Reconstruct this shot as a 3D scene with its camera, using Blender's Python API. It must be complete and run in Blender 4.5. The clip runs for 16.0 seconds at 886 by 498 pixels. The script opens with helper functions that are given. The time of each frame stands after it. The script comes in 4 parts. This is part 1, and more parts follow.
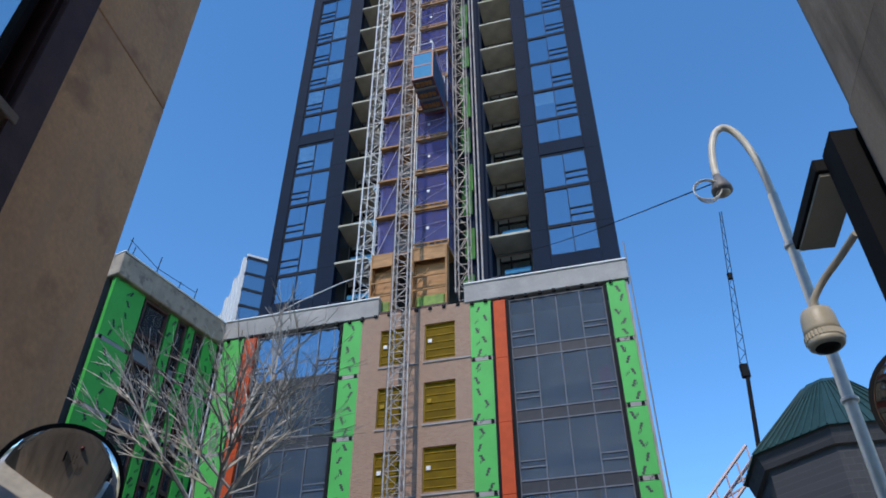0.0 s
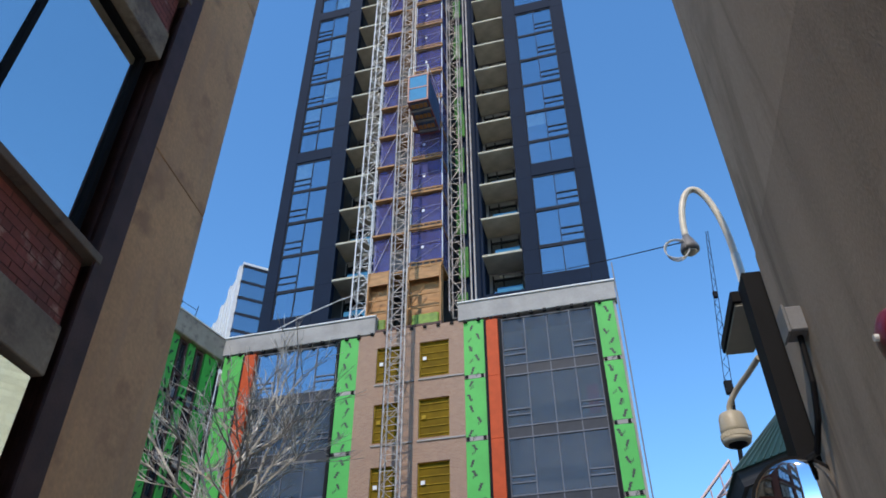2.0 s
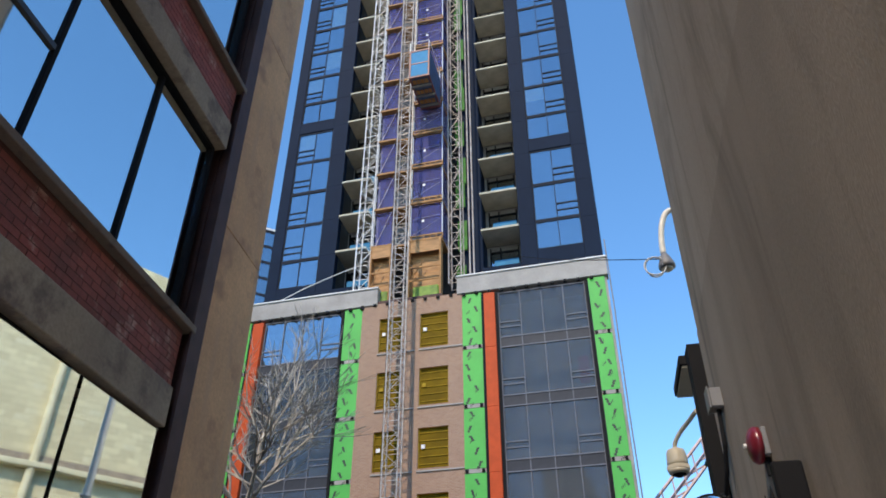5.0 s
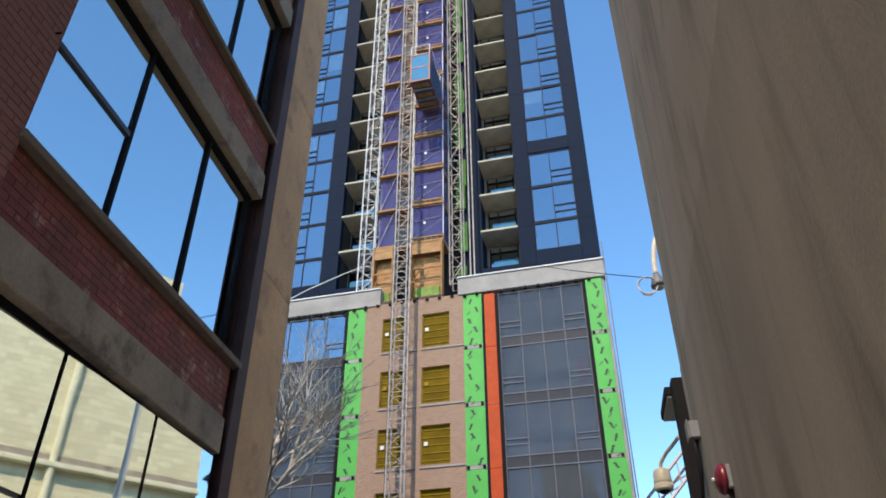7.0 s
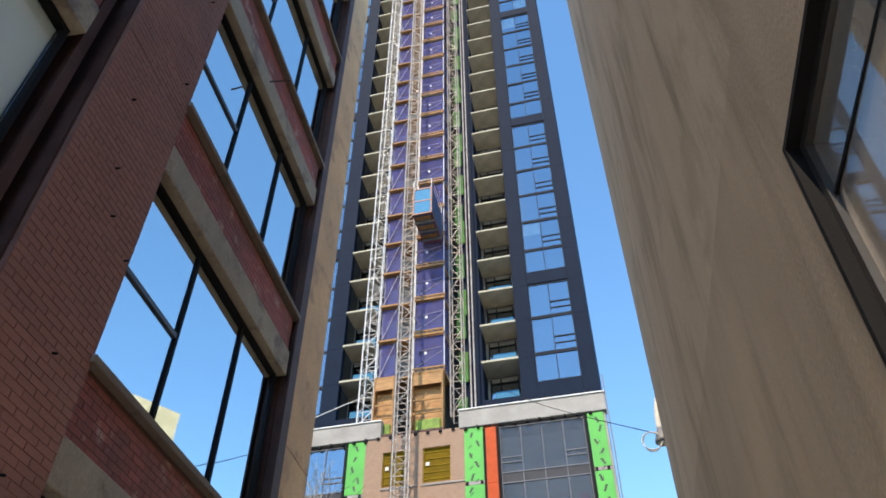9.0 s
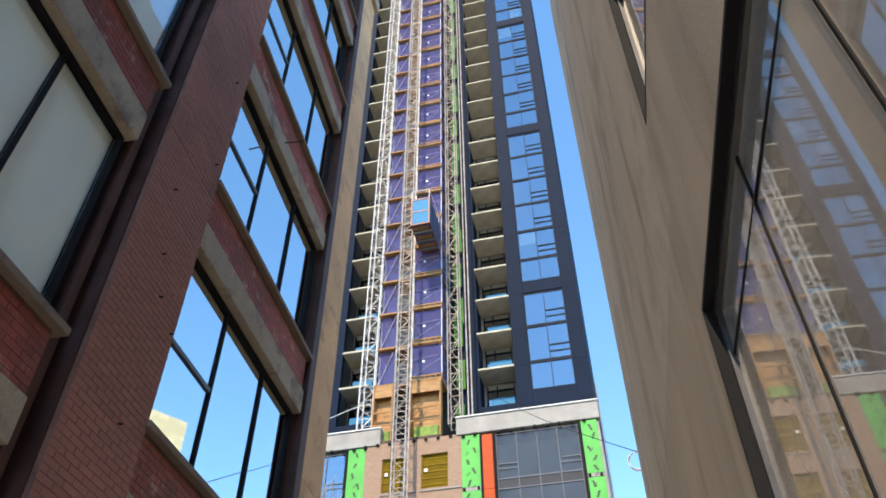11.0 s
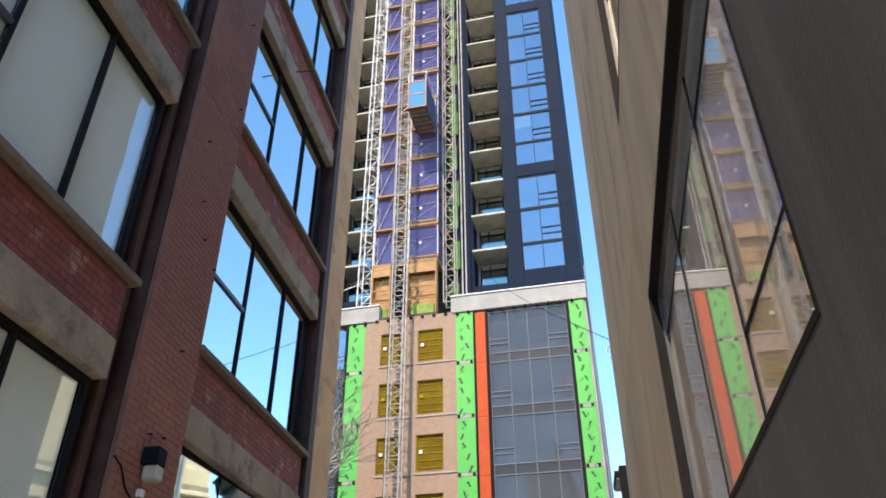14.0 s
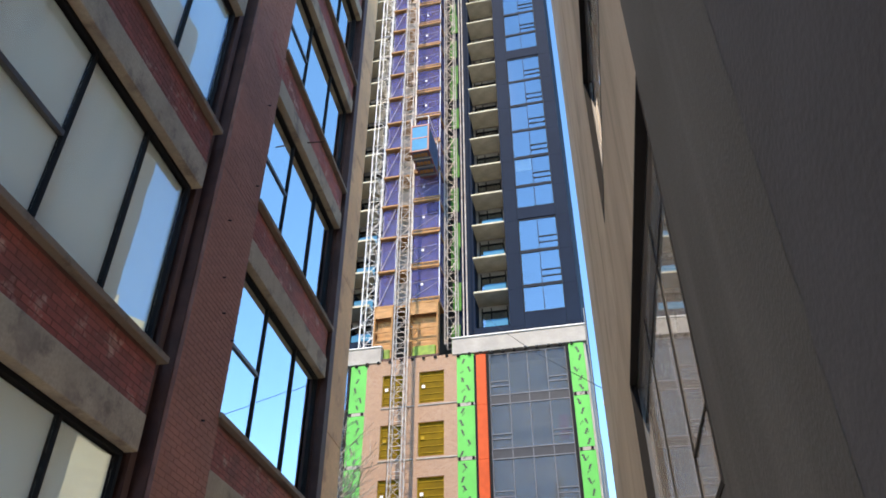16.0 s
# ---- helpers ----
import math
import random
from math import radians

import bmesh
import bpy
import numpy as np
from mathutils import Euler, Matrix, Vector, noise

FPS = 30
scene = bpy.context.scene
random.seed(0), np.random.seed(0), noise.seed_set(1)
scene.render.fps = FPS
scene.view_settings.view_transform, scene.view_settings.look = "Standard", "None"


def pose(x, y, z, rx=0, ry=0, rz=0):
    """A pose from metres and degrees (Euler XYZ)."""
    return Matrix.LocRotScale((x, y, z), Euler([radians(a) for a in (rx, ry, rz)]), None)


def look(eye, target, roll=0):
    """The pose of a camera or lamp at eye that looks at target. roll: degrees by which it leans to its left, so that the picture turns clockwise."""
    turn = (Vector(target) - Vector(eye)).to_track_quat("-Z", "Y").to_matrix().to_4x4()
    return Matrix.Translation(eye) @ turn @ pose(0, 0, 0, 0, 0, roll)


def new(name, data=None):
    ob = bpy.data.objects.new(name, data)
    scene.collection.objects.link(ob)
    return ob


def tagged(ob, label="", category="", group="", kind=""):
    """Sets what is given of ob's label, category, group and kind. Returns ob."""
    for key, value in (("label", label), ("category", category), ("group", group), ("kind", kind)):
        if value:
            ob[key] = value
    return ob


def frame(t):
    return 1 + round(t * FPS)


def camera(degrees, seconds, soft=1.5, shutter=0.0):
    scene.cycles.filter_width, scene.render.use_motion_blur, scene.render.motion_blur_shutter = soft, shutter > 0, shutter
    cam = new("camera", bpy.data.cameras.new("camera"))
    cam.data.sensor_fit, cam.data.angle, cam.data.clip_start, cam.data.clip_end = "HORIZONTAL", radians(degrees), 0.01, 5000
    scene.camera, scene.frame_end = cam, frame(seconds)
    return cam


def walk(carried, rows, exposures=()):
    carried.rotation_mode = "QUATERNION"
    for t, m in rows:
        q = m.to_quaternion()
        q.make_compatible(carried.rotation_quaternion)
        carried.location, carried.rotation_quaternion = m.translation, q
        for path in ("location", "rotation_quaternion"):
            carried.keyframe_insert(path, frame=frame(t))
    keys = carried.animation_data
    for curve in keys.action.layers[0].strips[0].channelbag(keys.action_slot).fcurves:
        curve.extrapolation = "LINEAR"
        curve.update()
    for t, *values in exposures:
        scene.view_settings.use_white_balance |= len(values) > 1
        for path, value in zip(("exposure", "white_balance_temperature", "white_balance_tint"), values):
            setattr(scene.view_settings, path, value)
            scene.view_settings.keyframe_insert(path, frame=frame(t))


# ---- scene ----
cam = camera(60.5, 16.0, soft=1.75)
PATH = [
    (0, (-0.641, -0.19, 3.5), (-0.951, 1.347, 4.742), -0.0),
    (0.5, (-0.634, -0.601, 3.453), (-0.936, 0.933, 4.7), -0.2),
    (1, (-0.48, -0.987, 3.42), (-0.779, 0.545, 4.671), -0.3),
    (1.5, (-0.401, -1.356, 3.423), (-0.697, 0.176, 4.674), -0.3),
    (2, (-0.341, -1.746, 3.392), (-0.635, -0.212, 4.641), -0.2),
    (2.5, (-0.237, -2.016, 3.361), (-0.533, -0.482, 4.609), -0.2),
    (3, (-0.237, -2.429, 3.329), (-0.531, -0.885, 4.566), -0.2),
    (3.5, (-0.203, -2.777, 3.296), (-0.5, -1.22, 4.515), -0.2),
    (4, (-0.18, -3.198, 3.289), (-0.479, -1.621, 4.482), -0.0),
    (6.5, (-0.074, -4.926, 3.188), (-0.373, -3.301, 4.315), -0.0),
    (7, (-0.095, -5.274, 3.165), (-0.39, -3.651, 4.295), -0.2),
    (7.5, (-0.061, -5.611, 3.168), (-0.355, -4.002, 4.318), -0.1),
    (8, (-0.082, -5.959, 3.231), (-0.366, -4.392, 4.441), -0.2),
    (8.5, (-0.163, -6.165, 3.332), (-0.432, -4.654, 4.615), -0.3),
    (9, (-0.155, -6.386, 3.438), (-0.408, -4.95, 4.807), -0.1),
    (9.5, (-0.105, -6.719, 3.412), (-0.348, -5.328, 4.828), -0.1),
    (12, (0.123, -8.395, 3.176), (-0.125, -6.884, 4.464), -0.5),
    (12.5, (0.16, -8.632, 3.17), (-0.094, -7.083, 4.409), -0.2),
    (13, (0.221, -8.899, 3.192), (-0.042, -7.308, 4.375), -0.2),
    (13.5, (0.264, -9.149, 3.14), (-0.004, -7.524, 4.275), -0.1),
    (14, (0.222, -9.427, 3.124), (-0.046, -7.775, 4.22), -0.2),
    (14.5, (0.246, -9.593, 3.112), (-0.024, -7.932, 4.192), -0.2),
    (15, (0.303, -9.918, 3.096), (0.031, -8.254, 4.171), -0.1),
    (15.5, (0.286, -10.21, 3.113), (0.022, -8.56, 4.211), 0.1),
    (16, (0.354, -10.345, 3.16), (0.091, -8.744, 4.329), 0.1),
]
walk(cam, [(t, look((e[0], e[1], e[2] - 1.5), (g[0], g[1], g[2] - 1.5), roll)) for t, e, g, roll in PATH],
     [(0.0, 0.38, 6650, 12), (2.5, 0.66, 7200, 12), (4.0, 0.76, 7400, 13), (7.0, 0.92, 8000, 13), (9.0, 1.2, 8450, 13), (12.0, 1.46, 8500, 13), (16.0, 1.48, 8550, 15)])

# ---- light: a clear day, sun behind and to one side of the alley ----
SUN_EL, SUN_AZ = 47.0, 13.5
world = bpy.data.worlds.new("sky")
scene.world = world
world.use_nodes = True
wn = world.node_tree.nodes
sky = wn.new("ShaderNodeTexSky")
sky.sky_type, sky.sun_disc = "NISHITA", False
sky.sun_elevation, sky.sun_rotation = radians(SUN_EL), radians(180 + SUN_AZ)
sky.air_density, sky.dust_density, sky.ozone_density = 1.0, 0.0, 6.0
deep = wn.new("ShaderNodeHueSaturation")
deep.inputs["Saturation"].default_value = 1.15
deep.inputs["Hue"].default_value = 0.497
world.node_tree.links.new(sky.outputs[0], deep.inputs["Color"])
world.node_tree.links.new(deep.outputs[0], wn["Background"].inputs[0])
wn["Background"].inputs[1].default_value = 0.205
sun = new("sun", bpy.data.lights.new("sun", "SUN"))
sun.data.energy, sun.data.angle, sun.data.color = 2.1, radians(0.5), (1.0, 0.93, 0.83)
sa, ea = radians(SUN_AZ), radians(SUN_EL)
sun_dir = Vector((-math.sin(sa) * math.cos(ea), -math.cos(sa) * math.cos(ea), math.sin(ea)))
sun.matrix_world = look(sun_dir * 60, (0, 0, 0))


# ---- materials ----
def mat(name, colour, rough=0.7, metal=0.0, vary=0.25, scale=3.0, fine=60.0, bump=0.15, second=None, stretch=(1, 1, 1), random_piece=0.0, spec=0.5, wear=None, wear_at=0.62, wear_scale=2.0, streak=None):
    m = bpy.data.materials.new(name)
    m.use_nodes = True
    nt = m.node_tree
    nd, lk = nt.nodes, nt.links
    p = nd["Principled BSDF"]
    p.inputs["Roughness"].default_value, p.inputs["Metallic"].default_value = rough, metal
    p.inputs["Specular IOR Level"].default_value = spec
    co = nd.new("ShaderNodeTexCoord")
    mp = nd.new("ShaderNodeMapping")
    mp.inputs["Scale"].default_value = stretch
    lk.new(co.outputs["Object"], mp.inputs["Vector"])
    big, small = nd.new("ShaderNodeTexNoise"), nd.new("ShaderNodeTexNoise")
    big.inputs["Scale"].default_value, big.inputs["Detail"].default_value = scale, 6
    small.inputs["Scale"].default_value, small.inputs["Detail"].default_value = fine, 3
    lk.new(mp.outputs[0], big.inputs["Vector"])
    lk.new(mp.outputs[0], small.inputs["Vector"])
    ramp = nd.new("ShaderNodeValToRGB")
    c2 = second or tuple(c * (1 - vary) for c in colour)
    ramp.color_ramp.elements[0].position, ramp.color_ramp.elements[1].position = 0.35, 0.65
    ramp.color_ramp.elements[0].color, ramp.color_ramp.elements[1].color = (*c2, 1), (*colour, 1)
    lk.new(big.outputs["Fac"], ramp.inputs["Fac"])
    mix = nd.new("ShaderNodeMixRGB")
    mix.blend_type, mix.inputs[0].default_value = "MULTIPLY", vary
    lk.new(ramp.outputs[0], mix.inputs[1])
    lk.new(small.outputs["Fac"], mix.inputs[2])
    last = mix.outputs[0]
    for colour2, at_, sc_, st_ in ((wear, wear_at, wear_scale, (1, 1, 1)), (streak, 0.50, 1.0, (1, 1.7, 0.24)), (streak, 0.60, 2.2, (1, 2.0, 0.16))):
        if not colour2:
            continue
        mp2, n2, r2, m2 = nd.new("ShaderNodeMapping"), nd.new("ShaderNodeTexNoise"), nd.new("ShaderNodeValToRGB"), nd.new("ShaderNodeMixRGB")
        mp2.inputs["Scale"].default_value, mp2.inputs["Location"].default_value = st_, (3.7, 1.3, 5.1)
        n2.inputs["Scale"].default_value, n2.inputs["Detail"].default_value, n2.inputs["Roughness"].default_value = sc_, 9, 0.65
        n2.inputs["Distortion"].default_value = 0.0 if st_ == (1, 1, 1) else 0.55
        r2.color_ramp.elements[0].position, r2.color_ramp.elements[1].position = at_, at_ + (0.12 if st_ == (1, 1, 1) else 0.2)
        lk.new(co.outputs["Object"], mp2.inputs["Vector"])
        lk.new(mp2.outputs[0], n2.inputs["Vector"])
        lk.new(n2.outputs["Fac"], r2.inputs["Fac"])
        lk.new(r2.outputs[0], m2.inputs[0])
        lk.new(last, m2.inputs[1])
        m2.inputs[2].default_value = (*colour2, 1)
        last = m2.outputs[0]
    if random_piece:
        info, hsv = nd.new("ShaderNodeObjectInfo"), nd.new("ShaderNodeHueSaturation")
        geo, add = nd.new("ShaderNodeNewGeometry"), nd.new("ShaderNodeMath")
        lk.new(info.outputs["Random"], add.inputs[0])
        lk.new(geo.outputs["Random Per Island"], add.inputs[1])
        rng = nd.new("ShaderNodeMapRange")
        rng.inputs["From Max"].default_value = 2.0
        rng.inputs["To Min"].default_value, rng.inputs["To Max"].default_value = 1 - random_piece, 1 + random_piece
        lk.new(add.outputs[0], rng.inputs["Value"])
        lk.new(rng.outputs[0], hsv.inputs["Value"])
        lk.new(last, hsv.inputs["Color"])
        last = hsv.outputs[0]
    lk.new(last, p.inputs["Base Color"])
    if bump:
        b = nd.new("ShaderNodeBump")
        b.inputs["Strength"].default_value, b.inputs["Distance"].default_value = bump, 0.01
        lk.new(small.outputs["Fac"], b.inputs["Height"])
        lk.new(b.outputs[0], p.inputs["Normal"])
    return m


def glass_mat(name, tint, mirror, through_tint=(0.55, 0.6, 0.62), wave=0.02, dust=0.0, dust_colour=(0.62, 0.58, 0.54)):
    """Coated glazing: part mirror, part clear."""
    m = bpy.data.materials.new(name)
    m.use_nodes = True
    nd, lk = m.node_tree.nodes, m.node_tree.links
    gl, tr, mx, fr = nd.new("ShaderNodeBsdfGlossy"), nd.new("ShaderNodeBsdfTransparent"), nd.new("ShaderNodeMixShader"), nd.new("ShaderNodeMapRange")
    gl.inputs["Roughness"].default_value = 0.02
    gl.inputs["Color"].default_value = (*tint, 1)
    tr.inputs["Color"].default_value = (*through_tint, 1)
    lw, pw = nd.new("ShaderNodeLayerWeight"), nd.new("ShaderNodeMath")
    lw.inputs["Blend"].default_value = 0.5
    pw.operation, pw.inputs[1].default_value = "POWER", 4.0
    lk.new(lw.outputs["Facing"], pw.inputs[0])
    lk.new(pw.outputs[0], fr.inputs["Value"])
    fr.inputs["To Min"].default_value = mirror
    noi, bmp, co = nd.new("ShaderNodeTexNoise"), nd.new("ShaderNodeBump"), nd.new("ShaderNodeTexCoord")
    noi.inputs["Scale"].default_value = 0.7
    bmp.inputs["Strength"].default_value, bmp.inputs["Distance"].default_value = wave, 0.1
    lk.new(co.outputs["Object"], noi.inputs["Vector"])
    lk.new(noi.outputs["Fac"], bmp.inputs["Height"])
    lk.new(bmp.outputs[0], gl.inputs["Normal"])
    lk.new(fr.outputs[0], mx.inputs[0])
    lk.new(tr.outputs[0], mx.inputs[1])
    lk.new(gl.outputs[0], mx.inputs[2])
    last = mx.outputs[0]
    if dust:
        dd, dm, dn, dr = nd.new("ShaderNodeBsdfDiffuse"), nd.new("ShaderNodeMixShader"), nd.new("ShaderNodeTexNoise"), nd.new("ShaderNodeMapRange")
        dd.inputs["Color"].default_value = (*dust_colour, 1)
        dn.inputs["Scale"].default_value, dn.inputs["Detail"].default_value = 1.4, 6
        dr.inputs["To Min"].default_value, dr.inputs["To Max"].default_value = dust * 0.4, dust * 1.6
        lk.new(co.outputs["Object"], dn.inputs["Vector"])
        lk.new(dn.outputs["Fac"], dr.inputs["Value"])
        lk.new(dr.outputs[0], dm.inputs[0])
        lk.new(last, dm.inputs[1])
        lk.new(dd.outputs[0], dm.inputs[2])
        last = dm.outputs[0]
    lk.new(last, nd["Material Output"].inputs[0])
    return m


def brick_mat(name, c1, c2, mortar, bw=0.21, bh=0.075):
    m = mat(name, c1, 0.85)
    nd, lk = m.node_tree.nodes, m.node_tree.links
    br, co, sw = nd.new("ShaderNodeTexBrick"), nd.new("ShaderNodeTexCoord"), nd.new("ShaderNodeMapping")
    br.inputs["Color1"].default_value, br.inputs["Color2"].default_value, br.inputs["Mortar"].default_value = (*c1, 1), (*c2, 1), (*mortar, 1)
    br.inputs["Scale"].default_value, br.inputs["Brick Width"].default_value, br.inputs["Row Height"].default_value = 1.0, bw, bh
    br.inputs["Mortar Size"].default_value = 0.008
    sep, comb = nd.new("ShaderNodeSeparateXYZ"), nd.new("ShaderNodeCombineXYZ")
    add = nd.new("ShaderNodeMath")
    lk.new(co.outputs["Object"], sep.inputs[0])
    lk.new(sep.outputs[0], add.inputs[0])
    lk.new(sep.outputs[1], add.inputs[1])
    lk.new(add.outputs[0], comb.inputs[0])
    lk.new(sep.outputs[2], comb.inputs[1])
    lk.new(comb.outputs[0], br.inputs["Vector"])
    mul = next(n for n in nd if n.type == "MIX_RGB")
    lk.new(br.outputs["Color"], mul.inputs[1])
    return m


CONCRETE = mat("tan_concrete", (0.90, 0.51, 0.265), 0.85, wear=(0.46, 0.25, 0.14), wear_at=0.53, wear_scale=1.5, streak=(0.55, 0.33, 0.20), vary=0.35, scale=0.8, fine=25, second=(0.70, 0.40, 0.22))
LINTEL = mat("grey_concrete", (0.51, 0.41, 0.305), 0.88, wear=(0.19, 0.145, 0.12), wear_at=0.52, wear_scale=1.9, vary=0.45, scale=1.6, fine=30, second=(0.40, 0.32, 0.245), streak=(0.30, 0.24, 0.185), bump=0.35)
BRICK = mat("red_brick", (0.43, 0.175, 0.13), 0.85, wear=(0.36, 0.075, 0.06), wear_at=0.60, wear_scale=0.9, vary=0.3, scale=1.1, fine=40, second=(0.33, 0.145, 0.112), random_piece=0.13, bump=0.35)
MORTAR = mat("mortar", (0.33, 0.155, 0.125), 0.95, vary=0.3, scale=4, fine=80)
# Dark backing that makes the spandrel courses stand out.
JOINT = mat("dark_joint", (0.17, 0.072, 0.056), 0.95, vary=0.35, scale=3, fine=60)
PAINT_BRICK = mat("painted_brick", (0.40, 0.085, 0.058), 0.7, wear=(0.46, 0.25, 0.20), wear_at=0.57, wear_scale=3.4, vary=0.4, scale=1.5, fine=18, second=(0.25, 0.07, 0.052), random_piece=0.3, bump=0.3)
STEEL = mat("brown_steel", (0.115, 0.056, 0.048), 0.6, vary=0.35, spec=0.25)
BLACK = mat("black_frame", (0.012, 0.012, 0.014), 0.7, vary=0.2, spec=0.12)
SILL = mat("stone_sill", (0.24, 0.18, 0.14), 0.85, wear=(0.11, 0.085, 0.07), wear_at=0.55, wear_scale=3.0, vary=0.35, scale=5, second=(0.25, 0.19, 0.145), bump=0.3)
FRAME_GREY = mat("dark_grey_window_metal", (0.085, 0.085, 0.09), 0.4, metal=0.3, vary=0.2, scale=4)
STUCCO = mat("grey_stucco", (0.43, 0.345, 0.27), 0.9, wear=(0.31, 0.25, 0.195), wear_at=0.54, wear_scale=0.8, streak=(0.17, 0.14, 0.11), vary=0.35, scale=1.0, fine=70, second=(0.31, 0.255, 0.205), stretch=(1, 1, 0.35), bump=0.3)
STUCCO_TOP = mat("pale_stucco", (0.45, 0.37, 0.295), 0.9, wear=(0.27, 0.225, 0.18), wear_at=0.55, wear_scale=0.9, streak=(0.16, 0.135, 0.105), vary=0.35, scale=1.0, fine=70, second=(0.40, 0.325, 0.255), stretch=(1, 1, 0.3), bump=0.3)
# Dark cement, toned lower still so the alley's shade is in the colour.
NEAR_WALL = mat("shade_toned_cement", (0.050, 0.051, 0.052), 0.9, vary=0.35, scale=0.9, fine=60, wear=(0.034, 0.035, 0.036), wear_scale=1.4, streak=(0.062, 0.062, 0.062))
DARK_WALL = mat("dark_grey_paint", (0.038, 0.039, 0.048), 0.85, wear=(0.055, 0.056, 0.062), wear_scale=1.0, vary=0.3, scale=1.5, fine=50)
NAVY = mat("navy_metal_panel", (0.005, 0.015, 0.036), 0.7, vary=0.15, scale=0.5, fine=5, bump=0.0, spec=0.10)
MULLION = mat("grey_mullion", (0.028, 0.034, 0.048), 0.7, vary=0.1, spec=0.1)
SLAB = mat("grey_slab", (0.58, 0.545, 0.43), 0.85, vary=0.25, scale=1.2)
PARAPET = mat("raw_concrete", (0.42, 0.39, 0.36), 0.9, vary=0.25, scale=0.8, fine=12)
WHITE = mat("white_flashing", (0.75, 0.74, 0.72), 0.6, vary=0.1)
GREEN = mat("green_sheathing", (0.05, 0.45, 0.065), 0.6, vary=0.15, scale=0.7, fine=8, bump=0.05)
BAG_GREEN = mat("bright_green_bag", (0.20, 0.36, 0.03), 0.6, vary=0.4, scale=3)
NET_GREEN = mat("green_net", (0.075, 0.30, 0.045), 0.8, vary=0.45, scale=1.2, fine=20)
ORANGE = mat("orange_panel", (0.56, 0.078, 0.018), 0.6, spec=0.2, vary=0.15)
MARK = mat("black_print", (0.015, 0.03, 0.02), 0.6, vary=0.1)
YELLOW = mat("yellow_board", (0.20, 0.12, 0.003), 0.75, spec=0.15, vary=0.3, scale=1.5)
YELLOW_RAIL = mat("yellow_rail", (0.40, 0.25, 0.01), 0.6, spec=0.2, vary=0.15)
TAN_BRICK = brick_mat("tan_brick", (0.38, 0.225, 0.145), (0.29, 0.165, 0.11), (0.44, 0.32, 0.24))
BEIGE_BRICK = brick_mat("beige_brick", (0.93, 0.82, 0.52), (0.74, 0.64, 0.40), (0.56, 0.48, 0.31), 0.62, 0.30)
BEIGE_PAINT = mat("beige_paint", (0.92, 0.83, 0.56), 0.8, vary=0.25, scale=2.0, fine=30, second=(0.80, 0.71, 0.46))
DARK_STONE = brick_mat("dark_stone", (0.06, 0.06, 0.065), (0.045, 0.045, 0.05), (0.09, 0.09, 0.09), 0.5, 0.25)
GALV = mat("white_galvanised", (0.82, 0.81, 0.79), 0.45, metal=0.1, vary=0.15, scale=8)
GREY_STEEL = mat("grey_mast_steel", (0.62, 0.56, 0.51), 0.5, metal=0.2, vary=0.35, scale=2.5, second=(0.38, 0.31, 0.27))
PLY = mat("plywood", (0.55, 0.29, 0.12), 0.75, vary=0.3, scale=1.5, stretch=(1, 1, 4))
TIMBER = mat("orange_timber", (0.45, 0.225, 0.08), 0.75, vary=0.3, scale=3)
CAR_BLUE = mat("dark_blue_steel", (0.045, 0.09, 0.18), 0.45, vary=0.2)
CAR_RED = mat("red_brown_steel", (0.22, 0.06, 0.05), 0.5, vary=0.2)
CAR_PANE = mat("pale_blue_pane", (0.04, 0.23, 0.42), 0.6, spec=0.1, vary=0.1, bump=0)
CREAM = mat("cream_plastic", (0.50, 0.45, 0.35), 0.45, vary=0.1, scale=6)
LAMP_PAINT = mat("cream_pole_paint", (0.82, 0.78, 0.68), 0.4, vary=0.15, scale=6)
ROOF_GREEN = mat("green_roof_metal", (0.022, 0.068, 0.060), 0.5, metal=0.1, vary=0.25)
GREY_BOX = mat("grey_box_paint", (0.20, 0.20, 0.21), 0.5, vary=0.15)
RED = mat("red_enamel", (0.20, 0.015, 0.03), 0.3, vary=0.2, scale=6)
BARK = mat("pale_bark", (0.84, 0.77, 0.67), 0.9, vary=0.4, scale=6, fine=40)
ASPHALT = mat("asphalt", (0.05, 0.05, 0.052), 0.9, vary=0.3, scale=2, fine=90)
PAVING = mat("pavement_concrete", (0.74, 0.70, 0.63), 0.9, vary=0.2, scale=1)
# Solid cores behind glass: the rooms' lack of light is put into this colour.
ROOM = mat("unlit_interior_dark", (0.06, 0.06, 0.06), 0.9, vary=0.3, scale=0.7)
# Tower blinds, and the pale reflection painted behind the near loft panes.
PALE_BACKING = mat("pale_backing", (0.84, 0.98, 0.93), 0.9, vary=0.06, scale=0.4, fine=3, bump=0)
CRANE_RED = mat("pale_pink_steel", (0.65, 0.45, 0.42), 0.5, vary=0.2)
FAR_WHITE = mat("white_cladding", (0.72, 0.72, 0.72), 0.6, vary=0.1)
MIRROR = mat("mirror_face", (0.75, 0.75, 0.75), 0.04, metal=1.0, vary=0.05, bump=0.0)
PINK = mat("pink_patch", (0.40, 0.06, 0.14), 0.7, vary=0.3)
GLASS = glass_mat("coated_window_glass", (0.94, 1.0, 1.0), 0.78, wave=0.015)
GLASS_NEAR = glass_mat("clear_window_glass", (0.92, 0.96, 1.0), 0.15, (1.0, 1.0, 1.0))
GLASS_SIDE = glass_mat("side_window_glass", (0.92, 0.88, 0.84), 0.16, (0.8, 0.8, 0.8), dust=0.28)
GLASS_TOWER = glass_mat("tower_glass", (0.88, 0.94, 1.0), 0.28)
